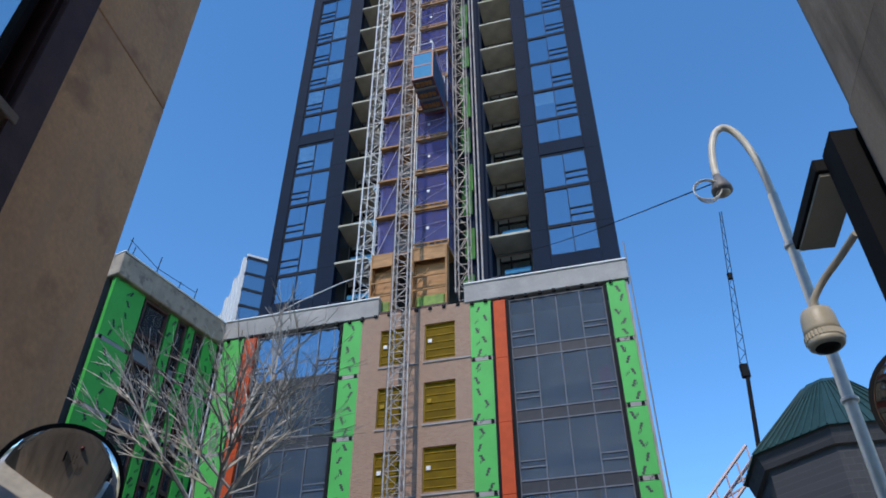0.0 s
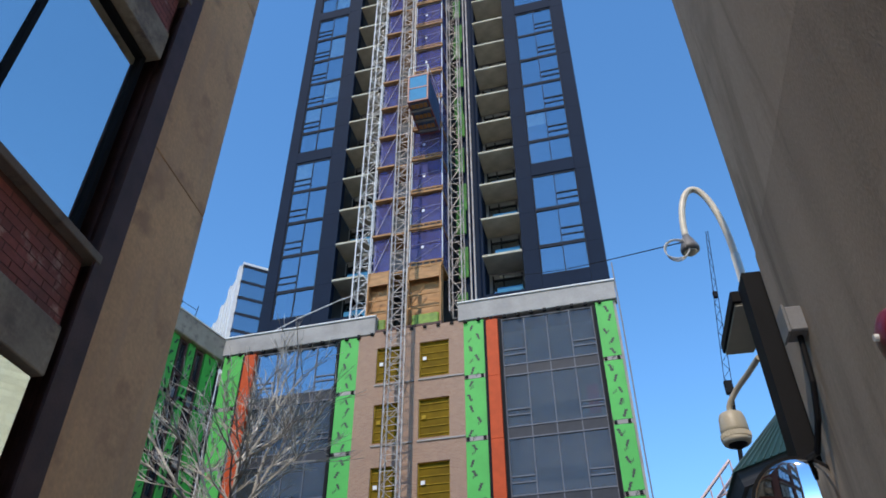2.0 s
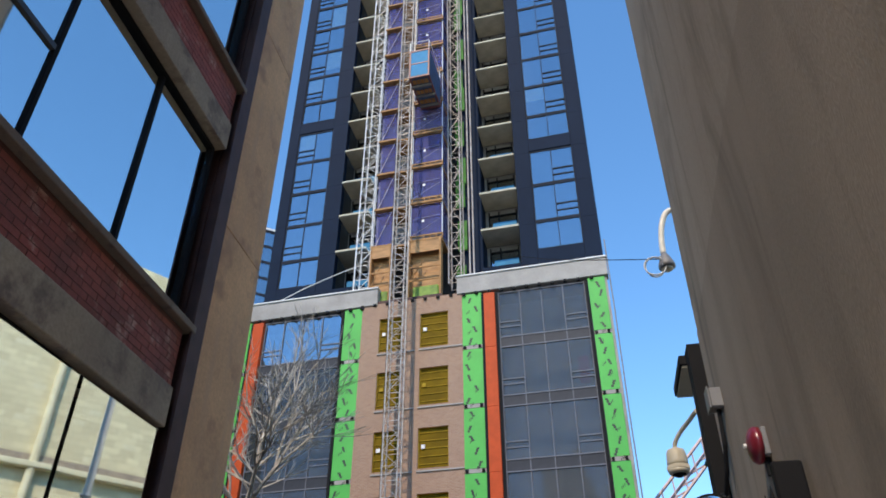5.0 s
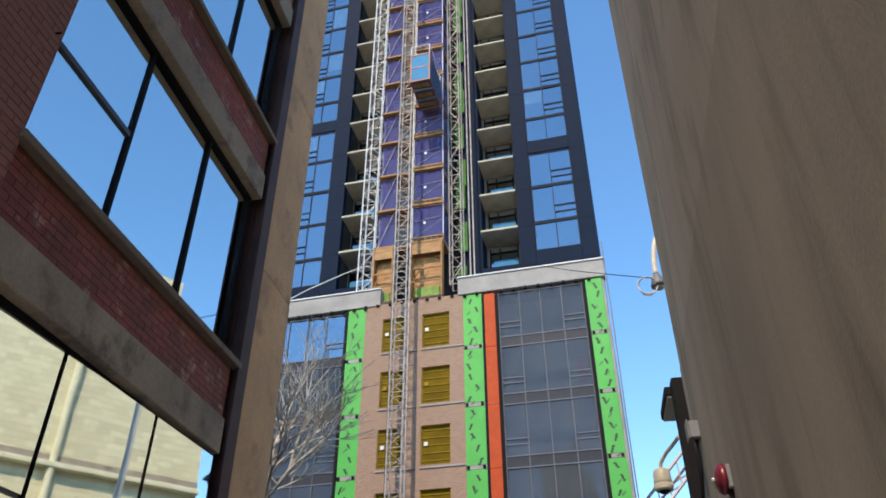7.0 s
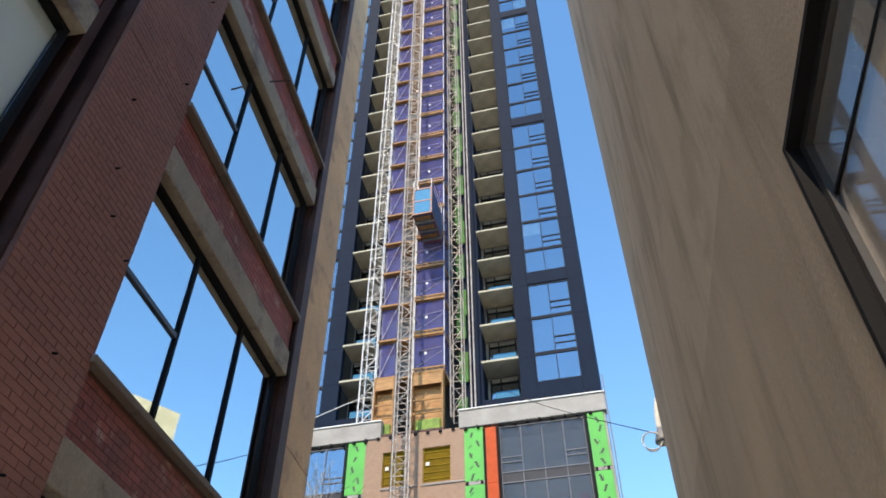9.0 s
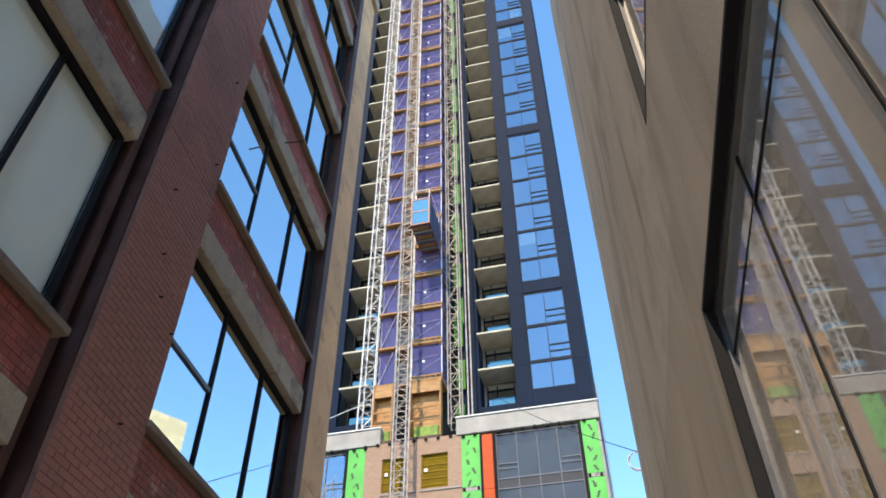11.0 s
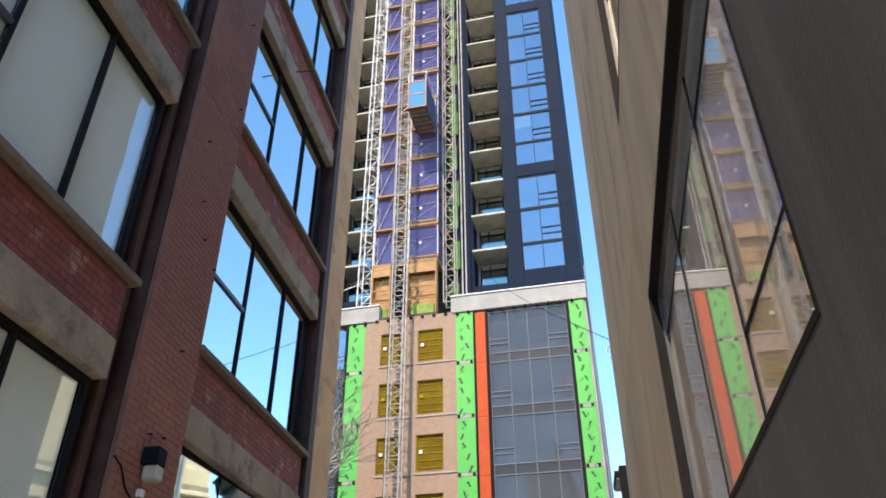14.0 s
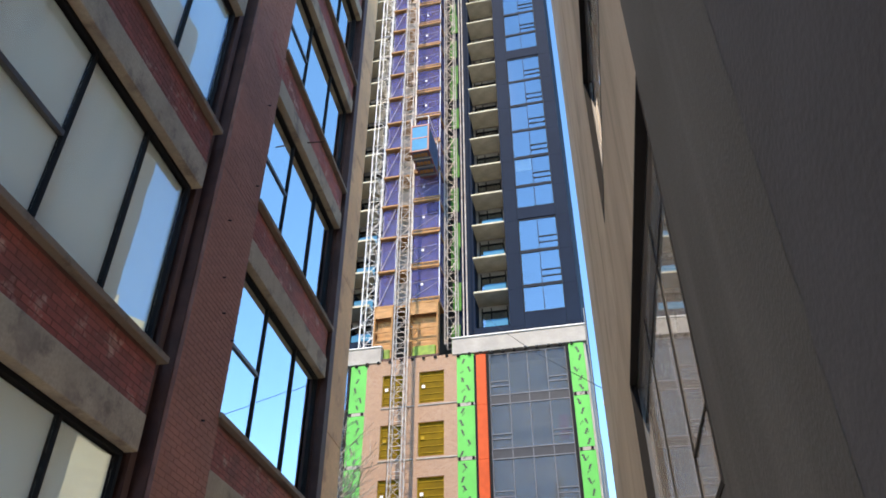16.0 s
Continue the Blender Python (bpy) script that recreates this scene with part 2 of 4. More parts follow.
# Dark tints stand for a dark skyline reflected; the dust share evens the grey.
GLASS_DARK = glass_mat("dark_curtain_glass", (0.40, 0.42, 0.45), 0.05, (0.62, 0.64, 0.66), dust=0.045, dust_colour=(0.50, 0.56, 0.60))
GLASS_GREY = glass_mat("grey_curtain_glass", (0.40, 0.42, 0.46), 0.05, (0.60, 0.62, 0.64), dust=0.085, dust_colour=(0.50, 0.56, 0.60))
ROOM_LIGHT = mat("raw_interior", (0.34, 0.34, 0.35), 0.9, vary=0.4, scale=0.5)
DARK_SPANDREL = mat("dark_spandrel_glass", (0.042, 0.045, 0.054), 0.5, vary=0.2, bump=0, spec=0.2)
CURTAIN_BAR = mat("grey_curtain_bar", (0.17, 0.175, 0.20), 0.6, vary=0.15, spec=0.2)
NET = bpy.data.materials.new("purple_net")
NET.use_nodes = True
_n, _l = NET.node_tree.nodes, NET.node_tree.links
_d, _t, _m, _w = _n.new("ShaderNodeBsdfDiffuse"), _n.new("ShaderNodeBsdfTransparent"), _n.new("ShaderNodeMixShader"), _n.new("ShaderNodeTexNoise")
_d.inputs["Color"].default_value = (0.105, 0.11, 0.29, 1)
_w.inputs["Scale"].default_value, _w.inputs["Detail"].default_value, _w.inputs["Roughness"].default_value = 2.2, 8, 0.7
_r = _n.new("ShaderNodeMapRange")
_r.inputs["To Min"].default_value, _r.inputs["To Max"].default_value = 0.05, 0.85
_l.new(_w.outputs["Fac"], _r.inputs["Value"])
_l.new(_r.outputs[0], _m.inputs[0])
_l.new(_t.outputs[0], _m.inputs[1])
_l.new(_d.outputs[0], _m.inputs[2])
_l.new(_m.outputs[0], _n["Material Output"].inputs[0])


# ---- mesh helpers ----
def bx(bm, x0, x1, y0, y1, z0, z1):
    v = [bm.verts.new(p) for p in ((x0, y0, z0), (x1, y0, z0), (x1, y1, z0), (x0, y1, z0), (x0, y0, z1), (x1, y0, z1), (x1, y1, z1), (x0, y1, z1))]
    for f in ((3, 2, 1, 0), (4, 5, 6, 7), (0, 1, 5, 4), (1, 2, 6, 5), (2, 3, 7, 6), (3, 0, 4, 7)):
        bm.faces.new([v[i] for i in f])
    return bm


def box(*b):
    return bx(bmesh.new(), *b)


def rod(bm, p, q, r, r2=None, n=6, cap=True):
    p, q = Vector(p), Vector(q)
    r2 = r if r2 is None else r2
    d = (q - p).normalized()
    a = d.orthogonal().normalized()
    b = d.cross(a)
    rings = []
    for c, rad in ((p, r), (q, r2)):
        rings.append([bm.verts.new(c + (a * math.cos(2 * math.pi * i / n) + b * math.sin(2 * math.pi * i / n)) * rad) for i in range(n)])
    for i in range(n):
        bm.faces.new((rings[0][i], rings[0][(i + 1) % n], rings[1][(i + 1) % n], rings[1][i]))
    if cap:
        bm.faces.new(list(reversed(rings[0])))
        bm.faces.new(rings[1])
    return bm


def lathe(bm, base, axis, profile, n=24):
    """Turns (distance along axis, radius) pairs round an axis."""
    base, d = Vector(base), Vector(axis).normalized()
    a = d.orthogonal().normalized()
    b = d.cross(a)
    rings = [[bm.verts.new(base + d * h + (a * math.cos(2 * math.pi * i / n) + b * math.sin(2 * math.pi * i / n)) * max(r, 0.0005)) for i in range(n)] for h, r in profile]
    for r0, r1 in zip(rings, rings[1:]):
        for i in range(n):
            bm.faces.new((r0[i], r0[(i + 1) % n], r1[(i + 1) % n], r1[i]))
    bm.faces.new(list(reversed(rings[0])))
    bm.faces.new(rings[-1])
    return bm


def tube(bm, pts, r, n=8):
    """One bent tube through the points."""
    pts = [Vector(p) for p in pts]
    a = (pts[1] - pts[0]).orthogonal().normalized()
    rings = []
    for i, p in enumerate(pts):
        d = (pts[min(i + 1, len(pts) - 1)] - pts[max(i - 1, 0)]).normalized()
        a = (a - d * a.dot(d)).normalized()
        b = d.cross(a)
        rings.append([bm.verts.new(p + (a * math.cos(2 * math.pi * j / n) + b * math.sin(2 * math.pi * j / n)) * r) for j in range(n)])
    for r0, r1 in zip(rings, rings[1:]):
        for j in range(n):
            bm.faces.new((r0[j], r0[(j + 1) % n], r1[(j + 1) % n], r1[j]))
    bm.faces.new(rings[0][::-1])
    bm.faces.new(rings[-1])
    return bm


def smooth_path(pts, k=6):
    """A curve through the points (Catmull-Rom)."""
    p = [Vector(q) for q in pts]
    p = [p[0] * 2 - p[1]] + p + [p[-1] * 2 - p[-2]]
    out = []
    for i in range(1, len(p) - 2):
        for j in range(k):
            t = j / k
            out.append(0.5 * (2 * p[i] + (p[i + 1] - p[i - 1]) * t + (2 * p[i - 1] - 5 * p[i] + 4 * p[i + 1] - p[i + 2]) * t * t + (3 * p[i] - p[i - 1] - 3 * p[i + 1] + p[i + 2]) * t ** 3))
    return out + [p[-2]]


def as_mesh(name, bm, material, smooth=False):
    me = bpy.data.meshes.new(name)
    bmesh.ops.recalc_face_normals(bm, faces=bm.faces[:])
    bm.to_mesh(me)
    bm.free()
    me.materials.append(material)
    if smooth:
        for p in me.polygons:
            p.use_smooth = True
    return me


def part(name, bm, material, parent, label="", smooth=False, at=None):
    me = bm if isinstance(bm, bpy.types.Mesh) else as_mesh(name, bm, material, smooth)
    ob = new(name, me)
    ob.parent = parent
    if at is not None:
        ob.matrix_local = at if isinstance(at, Matrix) else Matrix.Translation(at)
    if label:
        ob["label"] = label
    return ob


def thing(name, label, category, m=None, group="", kind=""):
    ob = new(name)
    ob.matrix_world = m or Matrix()
    return tagged(ob, label, category, group, kind)


def solid(name, bm, material, label, category, kind="", group="", smooth=False):
    return tagged(new(name, as_mesh(name, bm, material, smooth)), label, category, group, kind)


def bevel(bm, w, seg=1):
    bmesh.ops.bevel(bm, geom=bm.edges[:], offset=w, segments=seg, affect="EDGES", profile=0.5)
    return bm


# ---- ground ----
solid("ground", box(-600, 600, -600, 600, -0.3, -0.02), ASPHALT, "dark worn asphalt ground under the city blocks", "ground", "structure")
# Unseen floor, made very pale so it bounces sun onto the alley walls.
solid("alley", box(-60, 60, -60, 3.9, -0.02, 0.0), PAVING, "unseen alley floor and yard, kept pale to bounce sunlight", "alley", "structure")
solid("pavement", box(-60, 60, 26.5, 31.6, -0.02, 0.14), PAVING, "pale concrete pavement at the foot of the tower", "pavement", "structure")
solid("kerb", bevel(box(-60, 60, 26.3, 26.5, -0.02, 0.15), 0.02), PARAPET, "straight concrete kerb along the street", "kerb", "structure")

# ---- the loft building along one side of the alley ----
XL = -4.05
loft = thing("loft_building", "tall red brick loft building with concrete piers and wide black windows", "building")
STOREY, SILL0, H_WIN, NST = 3.61, 2.12, 2.45, 6
LTOP = 23.2
BAYS = [(-1.60, 2.38, 0.335, 0.69), (-7.1, -3.32, 0.395, 0.712), (-12.6, -8.75, 0.35, 0.70)]
part("wall", box(-7.4, XL - 0.62, -13.9, 3.45, 0, LTOP), ROOM, loft, "solid core coloured dark for an unlit interior")
part("annex", box(-9.5, -7.4, -13.9, 3.2, 0, 20), MORTAR, loft, "low brick annex")
part("rear_block", box(-36, -9.5, -13.9, 3.2, 0, 18), MORTAR, loft, "lower brick block of the same house")
part("end_wall", box(-7.4, XL - 0.10, 3.45, 3.80, 0, LTOP - 0.05), CONCRETE, loft, "tan concrete end wall")
part("roof_edge", bevel(box(-7.5, XL + 0.12, -14.0, 3.95, LTOP, LTOP + 0.5), 0.03), LINTEL, loft, "concrete roof edge")
z = 0.0
cp = as_mesh("corner_pier", bevel(box(XL - 0.55, XL, 2.72, 3.86, 0, 3.64), 0.008), CONCRETE)
k = 0
while z < LTOP - 0.1:
    part("corner_pier", cp, None, loft, "tan concrete corner pier block" if k == 0 else "", at=(0, 0, z))
    z += 3.65
    k += 1
for y0, y1 in ((2.40, 2.72), (-3.30, -2.88), (-8.73, -8.45)):
    part("steel_column", box(XL - 0.5, XL - 0.30, y0 - 0.02, y1, 0, LTOP - 0.06), STEEL, loft, "dark brown steel column in the recess")
    part("column_web", box(XL - 0.30, XL - 0.12, y0 + 0.12, y0 + 0.24, 0, LTOP - 0.06), STEEL, loft)
    if y0 > 0:
        part("column_web", box(XL - 0.12, XL + 0.03, y0 + 0.16, y0 + 0.20, 0, LTOP - 0.06), STEEL, loft)
        part("column_flange", box(XL + 0.03, XL + 0.055, y0 + 0.07, y0 + 0.315, 0, LTOP - 0.06), STEEL, loft, "dark brown steel flange")
# The pier sides next to the windows are covered in dark brown.
for y1 in (-2.885, -8.455):
    part("reveal_panel", box(XL - 0.52, XL - 0.03, y1 - 0.03, y1, 0, LTOP - 0.07), STEEL, loft, "dark brown sheet over the side of the brick pier")

win_cache = {}


def loft_window(y0, y1, f1, f2, zs, glass, turn=0.0):
    """One wide window: three lights, the near one split."""
    key = round(y1 - y0 + f1, 2)
    w, h = y1 - y0, H_WIN
    if key not in win_cache:
        fr = bmesh.new()
        t = 0.055
        bx(fr, -0.05, 0.05, 0, t, 0, h)
        bx(fr, -0.05, 0.05, w - t, w, 0, h)
        bx(fr, -0.05, 0.05, t, w - t, 0, t)
        bx(fr, -0.05, 0.05, t, w - t, h - t, h)
        ys = [0, w * f1, w * f2, w]
        bars = [as_mesh("mullion", box(-0.03, 0.035, ym - 0.024, ym + 0.024, t, h - t), BLACK) for ym in ys[1:3]]
        zt = h * 0.49
        bars.append(as_mesh("transom", box(-0.028, 0.033, t, ys[1] - 0.024, zt - 0.03, zt + 0.03), FRAME_GREY))
        panes = [as_mesh("pane", box(-0.006, 0.006, a, b, c, d), glass) for a, b, c, d in
                 ((t, ys[1] - 0.024, t, zt - 0.022), (t, ys[1] - 0.024, zt + 0.022, h - t), (ys[1] + 0.024, ys[2] - 0.024, t, h - t), (ys[2] + 0.024, w - t, t, h - t))]
        win_cache[key] = (as_mesh("window", fr, BLACK), bars, panes)
    fr, bars, panes = win_cache[key]
    ob = part("window", fr, None, loft, "black framed wide window with four panes", at=(XL - 0.17, y0, zs))
    for p in bars:
        part(p.name.split(".")[0], p, None, ob)
    for p in panes:
        part("pane", p, None, ob, at=Matrix.Rotation(radians(turn + random.uniform(-0.2, 0.2)), 4, "Z")).visible_shadow = False
    return ob


for y0, y1, f1, f2 in BAYS:
    for s in range(NST):
        zs = SILL0 + s * STOREY
        near = y0 < -3
        w_ = loft_window(y0, y1, f1, f2, zs, GLASS_NEAR if near else GLASS, 0.0 if near or s else -2.2)
        if near:
            # no blind known: a pale sheet stands for the wall mirrored in these panes
            part("blind", box(-0.05, -0.035, 0.06, y1 - y0 - 0.06, 0.06, H_WIN - 0.06), PALE_BACKING, w_, "added pale sheet standing for a reflected wall")
        part("sill", bevel(box(XL - 0.3, XL + 0.065, y0 - 0.05, y1 + 0.15, zs - 0.085, zs - 0.004), 0.01, 2), SILL, loft)
        lin = bevel(box(XL - 0.45, XL + 0.01, y0 - 0.1, y1 + 0.05, zs + H_WIN + 0.004, zs + H_WIN + 0.42), 0.012, 2)
        part("lintel", lin, LINTEL, loft)
        part("spandrel", box(XL - 0.45, XL - 0.03, y0 - 0.1, y1 + 0.05, zs + H_WIN + 0.42, zs + STOREY - 0.09), JOINT, loft)
for y0, y1 in ((-2.88, -1.62), (-8.45, -7.15), (-14.0, -12.65)):
    part("brick_pier", box(XL - 0.5, XL + 0.02, y0, y1, 0, LTOP - 0.06), MORTAR, loft, "projecting red brick pier")

# ---- the stucco building along the other side ----
RB = pose(1.105, 0, 0, 0, 0, -1.53)
stucco = thing("stucco_building", "tall grey stucco building with deep black-framed windows", "building", RB)
RTOP, RREAR, RY, RW = 20.8, 13.0, 3.5, -7.58
R_WINS = [(RW, -3.9, 2.55 + 3.95 * i, 4.67 + 3.95 * i) for i in range(3)]
part("core", box(0.62, 8, -3.9, RY - 0.3, 0, RTOP - 0.2), ROOM, stucco, "solid core coloured dark for an unlit interior")
part("core", box(0.62, 8, -13.9, -3.9, 0, RREAR - 0.2), ROOM, stucco)
part("lining", box(0.5, 0.62, -3.9, RY - 0.3, 0, RTOP - 0.1), ROOM, stucco, "inner lining coloured dark for an unlit interior")
part("lining", box(0.5, 0.62, -13.9, -3.9, 0, RREAR - 0.1), ROOM, stucco)


def round_corner(bm, x, y, r):
    """Rounds the upright edge at (x, y)."""
    es = [e for e in bm.edges if all(abs(v.co.x - x) < 1e-4 and abs(v.co.y - y) < 1e-4 for v in e.verts)]
    bmesh.ops.bevel(bm, geom=es, offset=r, segments=10, affect="EDGES", profile=0.5)
    return bm


part("wall", round_corner(box(0.0, 0.5, -3.9, RY, 0, 5.6), 0.0, RY, 0.14), STUCCO, stucco, "stained grey stucco wall")
part("wall", round_corner(box(0.004, 0.5, -3.9, RY - 0.004, 5.612, RTOP), 0.004, RY - 0.004, 0.16), STUCCO_TOP, stucco, "pale upper stucco wall")
part("end_wall", box(0.5, 8, RY - 0.3, RY, 0, RTOP - 0.05), STUCCO_TOP, stucco, "pale stucco end wall")
part("wall", box(0.0, 0.5, -14, RW, 0, RREAR), NEAR_WALL, stucco, "grey cement wall toned dark for the alley's shade")
coat = bmesh.new()
zc, last = 0.0, None
while True:
    ye = -8.93 + 0.05 * noise.noise(Vector((0, 0, zc * 1.3))) + 0.03 * noise.noise(Vector((3, 0, zc * 9)))
    row = [coat.verts.new(p) for p in ((-0.004, -13.95, zc), (-0.004, ye, zc), (-0.0005, ye + 0.004, zc))]
    if last:
        for i in (0, 1):
            coat.faces.new((last[i], last[i + 1], row[i + 1], row[i]))
    if zc >= RREAR:
        break
    zc, last = min(zc + random.uniform(0.02, 0.07), RREAR), row
part("dark_coat", coat, DARK_WALL, stucco, "dark paint coat with a ragged edge")
zz = 0.0
for y0, y1, z0, z1 in R_WINS:
    # the lowest spandrel shares the shade-toned grey of the near wall
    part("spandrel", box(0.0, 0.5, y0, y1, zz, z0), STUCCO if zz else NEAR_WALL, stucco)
    zz = z1
    # reveal lined in black, glass set back from the wall's face
    d0, d1, g = -0.003, 0.15, 0.085
    ym, zm = y1 - 0.085, z1 - 0.085
    w = part("window", box(d0, d1, y1 - 0.035, y1 - 0.002, z0, z1 - 0.002), BLACK, stucco, "black framed window in a dark lined reveal")
    part("head_lining", box(d0, d1, y0 + 0.03, y1 - 0.035, z1 - 0.035, z1 - 0.002), BLACK, w)
    part("jamb_bar", box(d0, d1, y0 + 0.002, y0 + 0.03, z0, z1 - 0.002), BLACK, w)
    part("sill_bar", box(d0, d1, y0 + 0.03, y1 - 0.035, z0 + 0.002, z0 + 0.03), BLACK, w)
    part("frame_bar", box(g - 0.025, d1, ym, y1 - 0.035, z0 + 0.03, z1 - 0.035), FRAME_GREY, w, "dark grey inner frame")
    part("frame_bar", box(g - 0.025, d1, y0 + 0.03, ym, zm, z1 - 0.035), FRAME_GREY, w)
    za, zb, ya, yb = z0 + 0.53, z1 - 0.40, -6.38, -5.20
    m0, m1, hw = g - 0.004, g + 0.006, 0.009
    for p in ((ya, za, zm), (yb, z0 + 0.03, zm)):
        part("mullion", box(m0, m1, p[0] - hw, p[0] + hw, p[1], p[2]), BLACK, w)
    part("mullion", box(m0, m1, ya - hw, ya + hw, z0 + 0.03, za - hw), BLACK, w)
    part("transom", box(m0 - 0.001, m1, y0 + 0.03, ya - hw, za - hw, za + hw), BLACK, w)
    part("transom", box(m0 - 0.001, m1, y0 + 0.03, ym, zb - hw, zb + hw), BLACK, w)
    for p in ((y0 + 0.03, ya, z0 + 0.03, za), (y0 + 0.03, ya, za, zb), (ya, yb, z0 + 0.03, zb), (yb, ym, z0 + 0.03, zb), (y0 + 0.03, ya, zb, zm), (ya, yb, zb, zm), (yb, ym, zb, zm)):
        part("pane", box(g, g + 0.008, p[0] + hw, p[1] - hw, p[2] + hw, p[3] - hw), GLASS_SIDE, w, at=Matrix.Translation((g, (p[0] + p[1]) / 2, 0)) @ Matrix.Rotation(radians(-0.5), 4, "Z") @ Matrix.Translation((-g, -(p[0] + p[1]) / 2, 0))).visible_shadow = False
part("spandrel", box(0.0, 0.5, RW, -3.9, zz, RREAR), STUCCO, stucco)

# ---- the tower across the street ----
FR = pose(-5, 32, 0, 0, 0, -4)
tower = thing("apartment_tower", "unfinished navy apartment tower on a podium with green sheathing", "tower", FR)
LV, PT = 3.36, 24.1
TOP = 96.0
part("podium_core", box(-16, 7.1, 1.6, 18, 0, 24.2), ROOM_LIGHT, tower, "solid core standing for unfinished floors")
part("podium_side", box(7.1, 7.3, 0.05, 18, 0, 24.2), PARAPET, tower, "raw concrete side wall")
part("tower_core", box(-13.6, 6.6, 3.9, 17, 24.2, TOP), ROOM, tower, "tower core coloured dark for an unlit interior")
# parapets
for u0, u1 in ((-15.6, -5.7), (-1.0, 7.4)):
    part("parapet", bevel(box(u0, u1, -0.12, 0.5, 24.25, 25.35), 0.03), PARAPET, tower, "raw concrete roof edge")
    part("flashing", bevel(box(u0 - 0.02, u1 + 0.03, -0.2, 0.5, 25.354, 25.45), 0.02), WHITE, tower, "loose white membrane")
    n = int((u1 - u0) / 0.75)
    clip = as_mesh("clip", box(-0.09, 0.09, -0.16, 0.0, 24.1, 24.25), BLACK)
    for i in range(n):
        part("clip", clip, None, tower, at=(u0 + 0.4 + i * (u1 - u0 - 0.6) / n, 0, random.uniform(-0.03, 0.03)))


def green_strip(root, u0, u1, levels, ztop, d=0.0):
    for kk in range(levels):
        z1, z0 = ztop - kk * LV - (0.0 if kk == 0 else 0.10), ztop - (kk + 1) * LV + 0.14
        g = part("green_panel", box(u0, u1, d - 0.03, d + 0.2, z0, z1), GREEN, root, "green sheathing sheet")
        bm = bmesh.new()
        n = 4 if u1 - u0 < 0.8 else 5
        for i in range(n):
            zc = z0 + (i + 0.35 + random.uniform(0, 0.3)) * (z1 - z0) / n
            uc = u0 + (u1 - u0) * random.uniform(0.22, 0.72)
            s = random.uniform(0.09, 0.15)
            dr = random.choice((-1, 1))
            k = random.uniform(0.8, 1.3)
            for e, f, dn, up in ((-s, 0.02, 0.0, 0.09), (-0.06, 0.06, -0.13 * k, 0.0), (0.0, s, -0.24 * k, -0.13 * k)):
                lo_, hi_ = sorted((uc + dr * e, uc + dr * f))
                bx(bm, lo_, hi_, d - 0.036, d - 0.03, zc + dn, zc + up)
            if random.random() < 0.6:
                ub, zb_ = u0 + (u1 - u0) * random.uniform(0.2, 0.6), zc + 0.32
                for e in range(3):
                    bx(bm, ub + e * 0.07, ub + e * 0.07 + 0.035, d - 0.034, d - 0.03, zb_ + e * 0.06, zb_ + e * 0.06 + 0.14)
        tagged(part("marking", bm, MARK, g, "black printed marks"), kind="stuff")
        bm = bmesh.new()
        bx(bm, u0 + 0.02, u1 - 0.02, d - 0.02, d + 0.18, z0 - 0.22, z0 - 0.01)
        part("joint_strip", bm, PARAPET, root)
        for uc in (u0 + 0.12, u1 - 0.16):
            part("bracket", box(uc - 0.07, uc + 0.07, d - 0.1, d - 0.02, z0 - 0.2, z0 - 0.04), BLACK, root)


for u0, u1 in ((-14.75, -13.55), (-7.68, -6.6), (-0.72, 0.38), (6.27, 7.17)):
    green_strip(tower, u0, u1, 7, 24.2)
for u0, u1 in ((-13.38, -12.72), (0.53, 1.14)):
    for kk in range(7):
        part("orange_panel", bevel(box(u0, u1, -0.16, 0.2, 24.05 - (kk + 1) * LV + 0.01, 24.05 - kk * LV), 0.01), ORANGE, tower, "orange cladding panel")
for u in (-7.78, 0.45, 6.16, -13.47, 1.23):
    part("dark_jamb", box(u - 0.09, u + 0.06, -0.05, 0.3, 0.6, 24.1), BLACK, tower)


def curtain(u0, u1, flip):
    """Rows of curtain wall glazing, one unit a storey."""
    n = 4
    w = (u1 - u0) / n
    t = 0.05
    fr = bmesh.new()
    for i in range(n + 1):
        bx(fr, i * w - t / 2, i * w + t / 2, -0.06, 0.06, 0, LV)
    tm = as_mesh("transom", box(0, u1 - u0, -0.055, 0.05, -0.03, 0.03), CURTAIN_BAR)
    for i in (0, n - 1) if not flip else (0, 3):
        for zz_ in (1.15, 1.45):
            bx(fr, i * w + t, (i + 1) * w - t, -0.05, 0.05, zz_ - 0.03, zz_ + 0.03)
    fm = as_mesh("curtain_window", fr, CURTAIN_BAR)
    pm = as_mesh("pane", box(t / 2, w - t / 2, -0.008, 0.008, 0.59, LV - 0.08), GLASS_DARK if flip else GLASS_GREY)
    # mirror glass in the top row only, standing for sky above the reflected skyline
    top = as_mesh("pane", box(t / 2, w - t / 2, -0.008, 0.008, 0.59, LV - 0.08), GLASS_TOWER) if flip else pm
    sm = as_mesh("spandrel_panel", box(t / 2, w - t / 2, -0.02, 0.02, 0.0, 0.51), DARK_SPANDREL)
    for kk in range(7):
        ob = part("curtain_window", fm, None, tower, "dark glazed storey of curtain wall", at=(u0, 0.12, PT - (kk + 1) * LV))
        part("transom", tm, None, ob, at=(0, 0, 0.55))
        part("transom", tm, None, ob, at=(0, 0, LV - 0.04))
        for i in range(n):
            part("pane", pm if kk else top, None, ob, at=Matrix.Translation((i * w, 0, 0)) @ Matrix.Rotation(radians(random.uniform(-0.4, 0.4)), 4, "X"))
            part("spandrel_panel", sm, None, ob, at=(i * w, 0, 0))


curtain(1.32, 6.05, False)
curtain(-12.66, -7.88, True)
